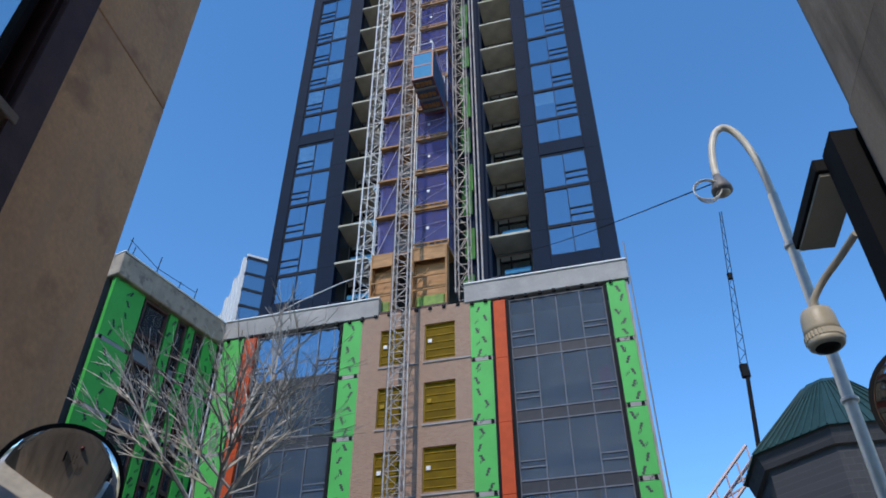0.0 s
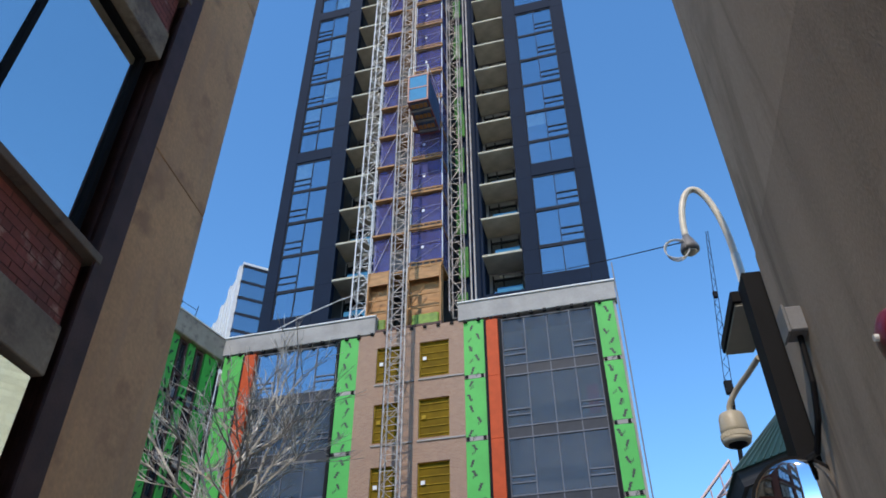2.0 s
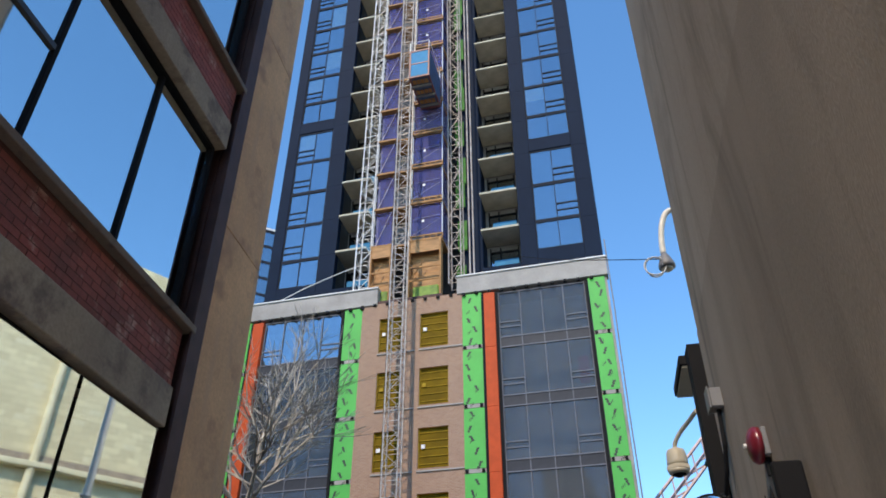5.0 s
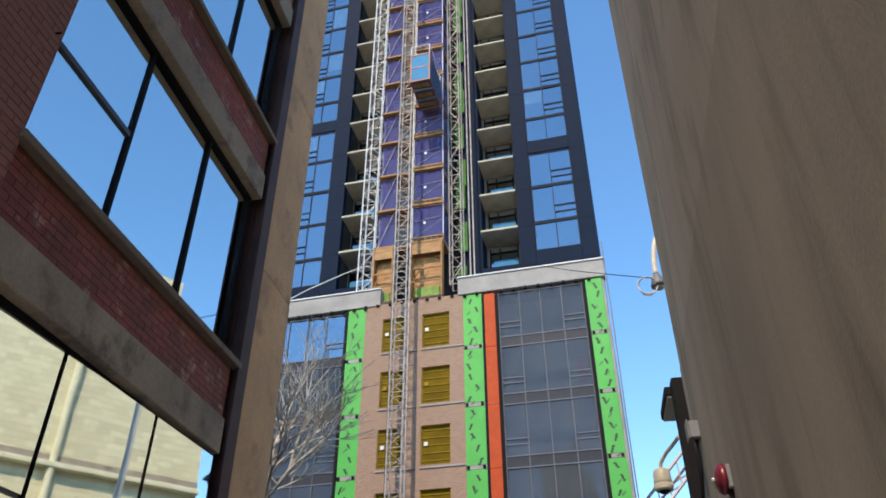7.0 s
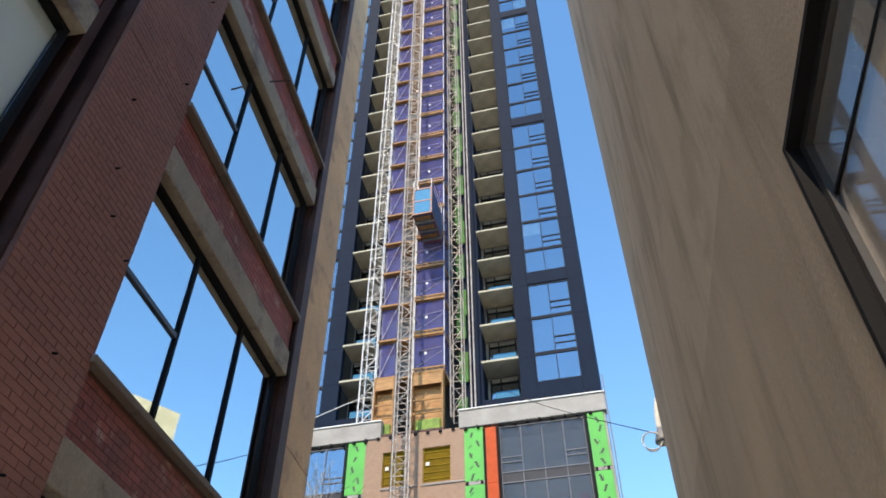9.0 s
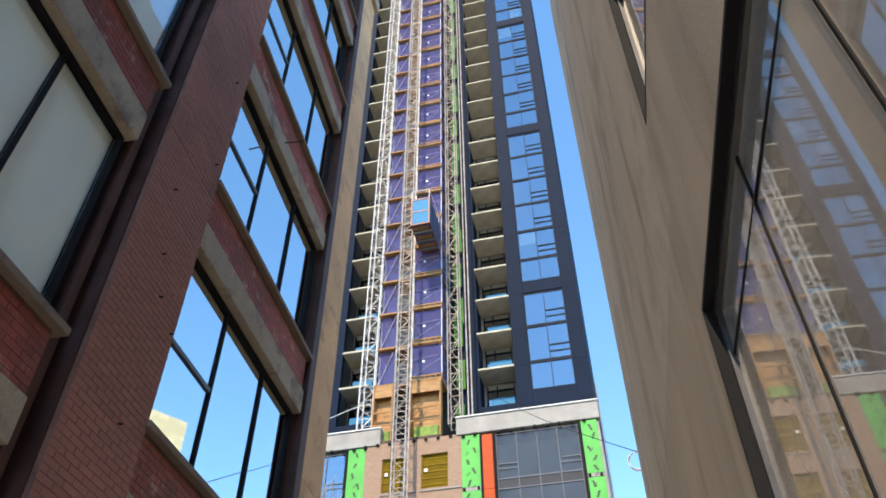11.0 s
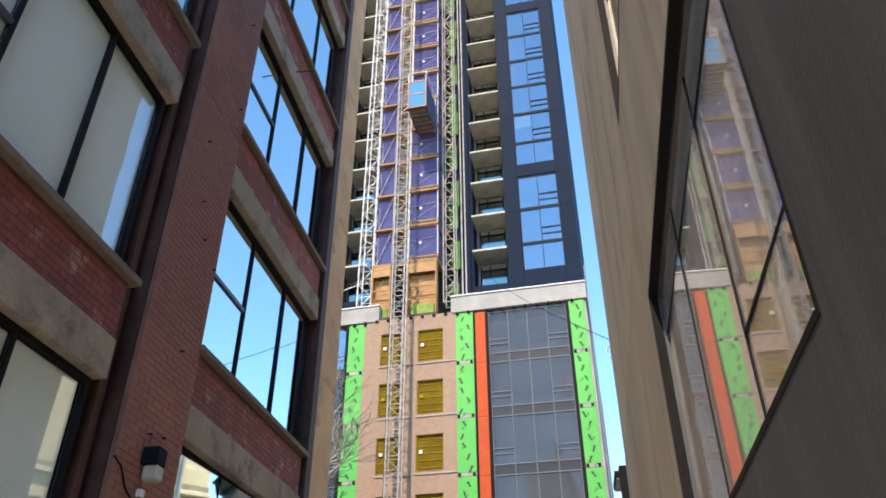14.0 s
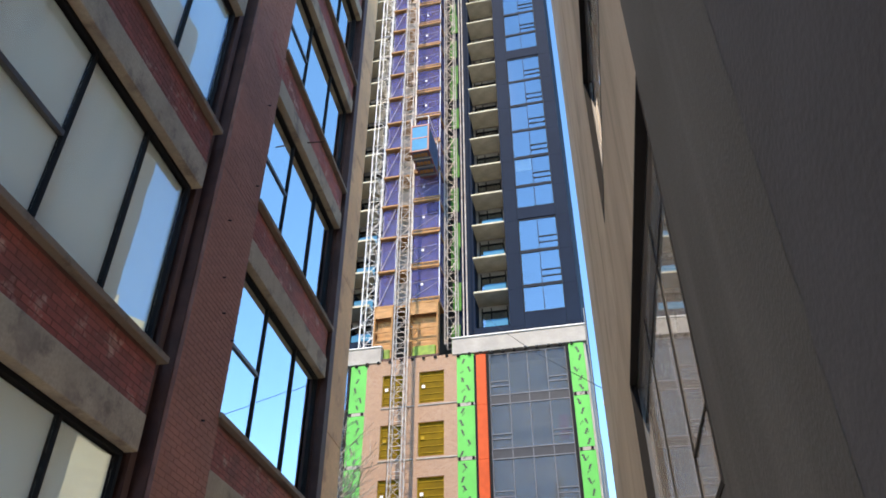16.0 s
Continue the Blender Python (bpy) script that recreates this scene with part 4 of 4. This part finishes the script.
part("arm", tube(bmesh.new(), smooth_path([(0.87, 4.2, 4.66), (0.88, 4.18, 4.74), (0.95, 4.1, 4.83), (1.03, 3.95, 4.88), (1.09, 3.74, 4.90)]), 0.024, 10), CREAM, cctv, "bent cream arm")


def convex_mirror(label, centre, normal, r, anchor):
    ob = thing("traffic_mirror", label, "mirror", group="alley mirrors")
    c, n = Vector(centre), Vector(normal).normalized()
    prof = [(0.0, r)] + [(0.006 + 0.055 * (1 - f * f), r * f) for f in (0.98, 0.85, 0.7, 0.55, 0.4, 0.25, 0.1, 0.01)]
    part("mirror_face", lathe(bmesh.new(), c, n, prof, 40), MIRROR, ob, "convex mirror face", smooth=True)
    part("rim", lathe(bmesh.new(), c - n * 0.02, n, [(0, r * 0.9), (0.0, r + 0.012), (0.03, r + 0.012), (0.03, r - 0.006)], 40), BLACK, ob, "black rim")
    part("back", lathe(bmesh.new(), c - n * 0.08, n, [(0, r * 0.4), (0.03, r * 0.85), (0.06, r * 0.9)], 32), GREY_BOX, ob, smooth=True)
    part("stalk", rod(bmesh.new(), c - n * 0.08, anchor, 0.025, n=8), GALV, ob)
    return ob


convex_mirror("round convex traffic mirror with a dark rim on the stucco corner", (0.99, 3.38, 3.64), (-0.30, -0.9, -0.10), 0.285, (1.10, 3.52, 3.75))
convex_mirror("round convex traffic mirror with a dark rim on the concrete pier", (-3.66, 3.55, 3.62), (0.72, -0.60, -0.42), 0.36, (-4.05, 3.62, 3.55))

spikes = thing("spiked_bracket", "black iron bracket with spiked finials on stucco", "bracket")
part("bar", bevel(box(0.93, 1.10, 0.55, 0.61, 2.6, 3.27), 0.01), BLACK, spikes)
for y in (1.14, 1.34):
    f = lathe(bmesh.new(), (1.03, y, 2.73), (0, 0, 1), [(0, 0.012), (0.35, 0.012), (0.37, 0.03), (0.40, 0.012), (0.43, 0.035), (0.48, 0.02), (0.58, 0.002)], 8)
    part("finial", f, BLACK, spikes)
part("stay", rod(bmesh.new(), (1.03, 0.58, 2.76), (1.03, 1.40, 2.76), 0.012), BLACK, spikes)
part("stay", rod(bmesh.new(), (1.0, 0.58, 2.68), (1.13, 0.58, 2.68), 0.012), BLACK, spikes)

wl = thing("wall_lamp", "small cream bulkhead lamp with a black hood on the brick pier", "lamp")
part("hood", bevel(box(-4.025, -3.84, -2.42, -2.24, 4.02, 4.20), 0.008), BLACK, wl, "black hood")
part("lens", bevel(box(-4.0, -3.83, -2.40, -2.26, 3.86, 4.016), 0.02), CREAM, wl, "cream lens")
part("plug", bevel(box(-4.025, -3.96, -2.39, -2.31, 3.70, 3.78), 0.01), WHITE, wl)
part("cable", tube(bmesh.new(), [(-3.99, -2.35, 3.70), (-4.0, -2.45, 3.64), (-4.01, -2.6, 3.72), (-4.015, -2.75, 3.9), (-4.015, -2.9, 3.95)], 0.01), BLACK, wl)

lamp = thing("street_lamp", "cream painted street lamp with a curved gooseneck arm", "lamp")
part("pole", rod(bmesh.new(), (2.85, 9.75, 0.0), (2.78, 9.75, 10.3), 0.095, 0.075, n=16), LAMP_PAINT, lamp, smooth=True)
arc = smooth_path([(2.782, 9.75, 10.2), (2.77, 9.75, 10.65), (2.72, 9.75, 11.15), (2.62, 9.75, 11.6), (2.49, 9.75, 11.88), (2.36, 9.75, 11.96), (2.22, 9.75, 11.86), (2.11, 9.75, 11.58), (2.05, 9.75, 11.25), (2.03, 9.75, 11.0), (2.03, 9.75, 10.85)])
part("gooseneck", tube(bmesh.new(), arc, 0.062, 12), LAMP_PAINT, lamp, smooth=True)
part("collar", lathe(bmesh.new(), (2.79, 9.75, 9.2), (0, 0, 1), [(0, 0.085), (0.02, 0.11), (0.08, 0.11), (0.10, 0.085)], 16), GALV, lamp)
part("collar", lathe(bmesh.new(), (2.81, 9.75, 6.6), (0, 0, 1), [(0, 0.085), (0.02, 0.115), (0.06, 0.115), (0.08, 0.085)], 16), GALV, lamp)
part("lamp_head", lathe(bmesh.new(), (2.03, 9.75, 10.90), (0.05, 0, -1), [(0, 0.05), (0.08, 0.07), (0.16, 0.11), (0.34, 0.17), (0.40, 0.17), (0.42, 0.12)], 20), GREY_BOX, lamp, "grey lamp head", smooth=True)
part("lens", lathe(bmesh.new(), (2.05, 9.75, 10.47), (0.05, 0, -1), [(0, 0.12), (0.03, 0.10), (0.05, 0.02)], 16), CREAM, lamp, smooth=True)
ring = bmesh.new()
for j in range(3):
    pts = [(1.80 + (0.19 + j * 0.015) * math.cos(2 * math.pi * i / 24), 9.70 - 0.03 * j, 10.50 + (0.24 - j * 0.012) * math.sin(2 * math.pi * i / 24)) for i in range(25)]
    tube(ring, pts, 0.012, 5)
tube(ring, [(2.0, 9.72, 10.8), (1.9, 9.68, 10.72), (2.12, 9.62, 10.6), (1.95, 9.62, 10.5)], 0.014, 5)
part("cable_coil", ring, WHITE, lamp, "loose white cable coil")

wire = bmesh.new()
wa, wb = Vector((1.98, 9.75, 10.72)), FR @ Vector((0.4, 1.63, 28.4))
pts = [wa.lerp(wb, i / 16) - Vector((0, 0, 0.35 * math.sin(math.pi * i / 16))) for i in range(17)]
solid("overhead_wire", tube(wire, pts, 0.012, 5), BLACK, "thin black wire from the street lamp to the tower", "wire")

# ---- bare tree at the street ----
random.seed(11)
tree = thing("street_tree", "bare pale street tree with fine forked twigs", "tree")
trunk, limbs, twigs = bmesh.new(), bmesh.new(), bmesh.new()


def grow(p, d, length, r, depth):
    steps = 3
    for i in range(steps):
        d = (d + Vector((random.uniform(-1, 1), random.uniform(-1, 1), random.uniform(-0.4, 0.8))) * 0.13).normalized()
        q = p + d * length / steps
        rod(limbs if depth < 2 else twigs, p, q, r * (1 - i * 0.12), r * (1 - (i + 1) * 0.12), n=6 if depth < 2 else 3 if depth > 3 else 4, cap=False)
        p = q
        if depth >= 1 and depth < 5 and random.random() < 0.68:
            side = (d + Vector((random.uniform(-1, 1), random.uniform(-1, 1), random.uniform(-0.3, 0.6))) * 0.9).normalized()
            grow(p, side, length * 0.62, r * 0.55, depth + 1)
    if depth < 5:
        for j in range(2 if depth else 4):
            side = (d + Vector((random.uniform(-1, 1), random.uniform(-1, 1), random.uniform(-0.35, 0.5))) * (0.75 if depth else 1.15)).normalized()
            grow(p, side, length * random.uniform(0.66, 0.85), r * 0.6, depth + 1)


tb = Vector((-10.1, 16.4, 0))
rod(trunk, tb, tb + Vector((0.1, 0, 3.2)), 0.20, 0.15, n=12)
rod(trunk, tb + Vector((0.1, 0, 3.2)), tb + Vector((0.0, 0.1, 5.4)), 0.15, 0.11, n=12)
rod(trunk, tb + Vector((0, 0, -0.05)), tb + Vector((0, 0, 0.5)), 0.32, 0.2, n=12)
grow(tb + Vector((0.0, 0.1, 5.3)), Vector((0.25, -0.05, 1)), 2.65, 0.115, 0)
part("trunk", trunk, BARK, tree, smooth=True)
part("branch_frame", limbs, BARK, tree)
tagged(part("crown", twigs, BARK, tree), kind="stuff")

# ---- odds and ends on the tower's roof edge ----
for i in range(13):
    u = 0.4 + i * 0.52 + random.uniform(-0.1, 0.1)
    part("rebar", rod(bmesh.new(), (u, 0.25, 25.4), (u + random.uniform(-0.05, 0.05), 0.25, 25.8 + random.uniform(0, 0.25)), 0.018, n=5), BLACK, tower)
for i in range(8):
    u = -6.6 + i * 0.75
    part("clip", box(u - 0.09, u + 0.09, -0.14, -0.044, 24.18, 24.32), BLACK, tower)
part("drain_cable", tube(bmesh.new(), [(7.45, 0.0, 26.6), (7.47, -0.1, 22.0), (7.43, -0.1, 16.0), (7.47, -0.1, 8.0), (7.45, 0.0, 0.0)], 0.035, 6), GREY_BOX, tower, "grey hanging cable")
part("guard_line", tube(bmesh.new(), [(-12.4, 0.2, 25.5), (-10.6, 0.2, 26.3), (-8.2, 0.2, 27.1), (-7.2, 0.5, 27.6)], 0.03, 5), WHITE, tower, "slack white rope")
part("timber_stack", bevel(box(-11.6, -8.6, 0.1, 0.5, 25.46, 25.62), 0.02), TIMBER, tower, "timber lying on the roof edge")
for u, h in ((-7.2, 1.3), (-6.9, 0.9), (-5.2, 1.4), (-3.6, 0.8), (-2.4, 1.1)):
    part("pole", rod(bmesh.new(), (u, 0.1, 25.4), (u + 0.1, 0.1, 25.4 + h), 0.025, n=5), BLACK, wing)
part("guard_rope", tube(bmesh.new(), [(-7.2, 0.1, 26.5), (-5.2, 0.1, 26.0), (-2.4, 0.1, 26.2)], 0.018, 5), BLACK, wing)
solid("wall_pin", rod(bmesh.new(), (-4.1, -0.05, 12.06), (-3.72, 0.02, 12.10), 0.014, n=6), STEEL, "short rusty iron pin in a lintel", "pin")

# ---- buildings and cranes farther off ----
turret = thing("church_turret", "dark stone church turret with a green metal roof", "church", Matrix.Translation((9.6, 31.5, 0)))


def ring8(r, z, turn=22.5, n=8):
    return [(r * math.cos(radians(turn + 360 / n * i)), r * math.sin(radians(turn + 360 / n * i)), z) for i in range(n)]


def prism(r0, z0, r1, z1):
    bm = bmesh.new()
    a, b = [bm.verts.new(p) for p in ring8(r0, z0)], [bm.verts.new(p) for p in ring8(r1, z1)]
    for i in range(8):
        bm.faces.new((a[i], a[(i + 1) % 8], b[(i + 1) % 8], b[i]))
    bm.faces.new(a[::-1])
    bm.faces.new(b)
    return bm


part("wall", prism(3.75, 0, 3.75, 13.9), DARK_STONE, turret, "dark stone wall")
part("cornice", prism(3.95, 13.5, 4.15, 14.1), DARK_STONE, turret)
part("roof", prism(4.3, 14.1, 1.2, 17.2), ROOF_GREEN, turret, "green metal roof")
lo, hi = ring8(4.32, 14.12), ring8(1.22, 17.24)
for i in range(8):
    j = (i + 1) % 8
    sm = bmesh.new()
    for k in range(9):
        f = k / 9
        rod(sm, Vector(lo[i]).lerp(Vector(lo[j]), f), Vector(hi[i]).lerp(Vector(hi[j]), f), 0.035, n=4)
    part("seams", sm, ROOF_GREEN, turret)
part("cap", prism(1.25, 17.2, 0.9, 17.5), ROOF_GREEN, turret)
solid("church_nave", box(9.5, 26, 33, 60, 0, 11.5), DARK_STONE, "dark stone church nave behind the turret", "church")

BG = Matrix.Translation((12.6, 27.0, 0)) @ Matrix.Rotation(radians(-54), 4, "Z")
beige = thing("beige_building", "sunlit beige brick building with pipes and a ladder", "building", BG)
part("wall", box(-0.5, 17, 0, 10, 0, 24), BEIGE_BRICK, beige, "painted beige block wall")
for x, rp in ((6.1, 0.17), (11.0, 0.10)):
    part("downpipe", rod(bmesh.new(), (x, -0.2, 0), (x, -0.2, 24), rp, n=10), BEIGE_PAINT, beige, "pale painted downpipe")
for z in (4.6, 8.6, 12.45, 20.2):
    part("ledge", bevel(box(-0.5, 17, -0.42, 0, z, z + 0.24), 0.03), BEIGE_PAINT, beige, "pale projecting ledge")
    part("string_course", box(-0.5, 17, -0.06, 0, z + 0.244, z + 0.62), LINTEL, beige)
for i in range(90):
    k = random.randrange(70)
    bl = box(0, 0.56, -random.uniform(0.006, 0.014), 0, 0, 0.26)
    part("block", bl, BEIGE_PAINT if i % 3 else BEIGE_BRICK, beige, at=(random.randrange(27) * 0.62 + (0.31 if k % 2 else 0.0), 0, 3.0 + k * 0.30))
ld = bmesh.new()
for x in (12.0, 12.5):
    rod(ld, (x, -0.3, 4), (x, -0.3, 20), 0.03)
for i in range(40):
    rod(ld, (12.0, -0.3, 4.2 + i * 0.4), (12.5, -0.3, 4.2 + i * 0.4), 0.02, n=4)
part("ladder", ld, GALV, beige, "grey wall ladder")
part("chimney", box(4.0, 5.2, 2, 3.2, 24, 26.2), BEIGE_BRICK, beige)

FG = Matrix.Translation((-51.4, 90, 0)) @ Matrix.Rotation(radians(127), 4, "Z")
far = thing("glass_high_rise", "distant glass and white panel high-rise behind the podium", "tower", FG)
part("body", box(0.1, 22, -13.9, -0.1, 0, 78.4), DARK_SPANDREL, far)
for i in range(24):
    z = 4 + i * 3.1
    part("glazing", box(-0.05, 0.09, -13.9, -0.1, z, z + 2.6), GLASS_TOWER, far)
    part("glazing", box(0.1, 22, -0.1, 0.0, z, z + 2.6), GLASS_TOWER, far)
    part("floor_band", box(-0.1, 22, -13.95, 0.05, z + 2.6, z + 3.1), MULLION, far)
for i in range(7):
    x = 0.4 + i * 3.2
    part("white_fin", box(x, x + 1.5, 0.0, 0.6, 0, 78.4 - 1.6 * (i % 2)), FAR_WHITE, far, "white vertical panel")
part("roof_edge", box(-0.2, 22.1, -14.1, 0.2, 78.4, 78.8), FAR_WHITE, far)

crane = thing("crane_hoist", "dark crane hoist line with a hook block against the sky", "crane")
K = 38.0 / 30.2


def at38(x, z):
    return Vector((-0.64 + (x + 0.64) * K, 37.8, 2 + (z - 2) * K))


top_, mid_, low_, bot_ = at38(7.14, 26.55), at38(6.72, 22.67), at38(6.23, 17.9), at38(5.80, 13.6)
side = Vector((0.16, 0, 0))
mast_c = bmesh.new()
n = 22
for sx in (-1, 1):
    rod(mast_c, top_ + side * sx * 0.4, low_ + side * sx * 1.2, 0.025, n=4)
for i in range(n):
    a, b = top_.lerp(low_, i / n), top_.lerp(low_, (i + 1) / n)
    wa_, wb_ = 0.4 + 0.8 * i / n, 0.4 + 0.8 * (i + 1) / n
    rod(mast_c, a - side * wa_ * (1 if i % 2 else -1), b + side * wb_ * (1 if i % 2 else -1), 0.018, n=4)
part("lattice_tip", mast_c, BLACK, crane)
part("joint", bevel(box(mid_.x - 0.14, mid_.x + 0.14, mid_.y - 0.1, mid_.y + 0.1, mid_.z - 0.2, mid_.z + 0.25), 0.04), BLACK, crane)
part("hook_block", bevel(box(low_.x - 0.22, low_.x + 0.22, low_.y - 0.15, low_.y + 0.15, low_.z - 0.5, low_.z + 0.3), 0.05), BLACK, crane)
part("boom", rod(bmesh.new(), low_ + Vector((0.05, 0, -0.4)), Vector((bot_.x - 1.6, 37.8, 0.0)), 0.11, 0.16, n=8), BLACK, crane)

jib = thing("crane_jib", "pale pink lattice crane jib rising behind the podium", "crane")
ja, jb = at38(5.78, 14.3), at38(5.78, 14.3) + (at38(4.19, 12.59) - at38(5.78, 14.3)) * 8.2
jm = bmesh.new()
dv = (jb - ja).normalized()
up = Vector((dv.z, 0, -dv.x)) * 0.5
for o in (up, -up, Vector((0, 0.7, 0))):
    rod(jm, ja + o, jb + o, 0.09, n=5)
for i in range(26):
    a, b = ja.lerp(jb, i / 26), ja.lerp(jb, (i + 1) / 26)
    rod(jm, a + up, b - up, 0.05, n=4)
    rod(jm, a - up, b + Vector((0, 0.7, 0)), 0.05, n=4)
part("lattice", jm, CRANE_RED, jib)
part("foot", box(jb.x - 1, jb.x + 1, jb.y - 1, jb.y + 1, 0, jb.z + 0.2), CRANE_RED, jib)

solid("rear_row", box(-60, 60, -75, -60, 0, 9), BEIGE_BRICK, "low brick row closing the yard far behind", "building")

# ---- bricks of the loft building: proud of their mortar ----
random.seed(5)
pier_ob = next(o for o in loft.children if o.name.startswith("brick_pier"))
BL, BH, JT = 0.215, 0.065, 0.010
brick_me = as_mesh("brick", bevel(box(0, 0.006, 0, BL, 0, BH), 0.002), BRICK)
half_me = as_mesh("brick", bevel(box(0, 0.006, 0, 0.10, 0, BH), 0.002), BRICK)


def courses(y0, y1, z0, z1, x, put):
    z, row = z0, 0
    while z + BH <= z1:
        y = y0 + 0.004
        first = 0.10 if row % 2 else BL
        while y < y1 - 0.03:
            ln = min(first, y1 - 0.004 - y)
            put(x + random.uniform(-0.002, 0.002), y, z, ln)
            y += ln + JT
            first = BL
        z += BH + JT
        row += 1


def joined(bm):
    def put(x, y, z, ln):
        bx(bm, x - 0.004, x + 0.006, y, y + ln, z, z + BH)
    return put


def single(x, y, z, ln):
    me = brick_me if ln > 0.2 else half_me
    ob = part("brick", me, None, pier_ob, at=(x, y, z))
    if ln < 0.2 and abs(ln - 0.1) > 0.01:
        ob.scale = (1, ln / 0.10, 1)


FX = XL + 0.02
courses(-2.88, -1.62, 5.40, 8.95, FX, single)
for za, zb in ((1.5, 5.40), (8.955, 24.0)):
    bm = bmesh.new()
    courses(-2.88, -1.62, za, zb, FX, joined(bm))
    tagged(part("bricks", bm, BRICK, pier_ob), kind="stuff")
bm = bmesh.new()
z, row = 1.5, 0
while z < 24:
    for a, b in ((0.02, 0.13), (0.14, 0.30)) if row % 2 else ((0.02, 0.20), (0.21, 0.30)):
        bx(bm, FX - b, FX - a, -1.625, -1.610, z, z + BH)
    z += BH + JT
    row += 1
tagged(part("bricks", bm, BRICK, pier_ob), kind="stuff")
for sp in [o for o in loft.children if o.name.startswith("spandrel")]:
    xs = [v.co for v in sp.data.vertices]
    y0, y1, z0, z1 = min(v.y for v in xs), max(v.y for v in xs), min(v.z for v in xs), max(v.z for v in xs)
    if y0 < -8 or z0 > 20:
        continue
    bm = bmesh.new()
    courses(y0, y1, z0 + 0.01, z1, XL - 0.0325, joined(bm))
    tagged(part("bricks", bm, PAINT_BRICK, sp), kind="stuff")
# short dark iron nails left in the brick pier
nail = as_mesh("nail", rod(bmesh.new(), (0, 0, 0), (0.05, 0, -0.01), 0.011, n=6), BLACK)
for i in range(9):
    part("nail", nail, None, pier_ob, at=(FX, random.uniform(-2.8, -1.7), random.uniform(4.2, 12.0)))
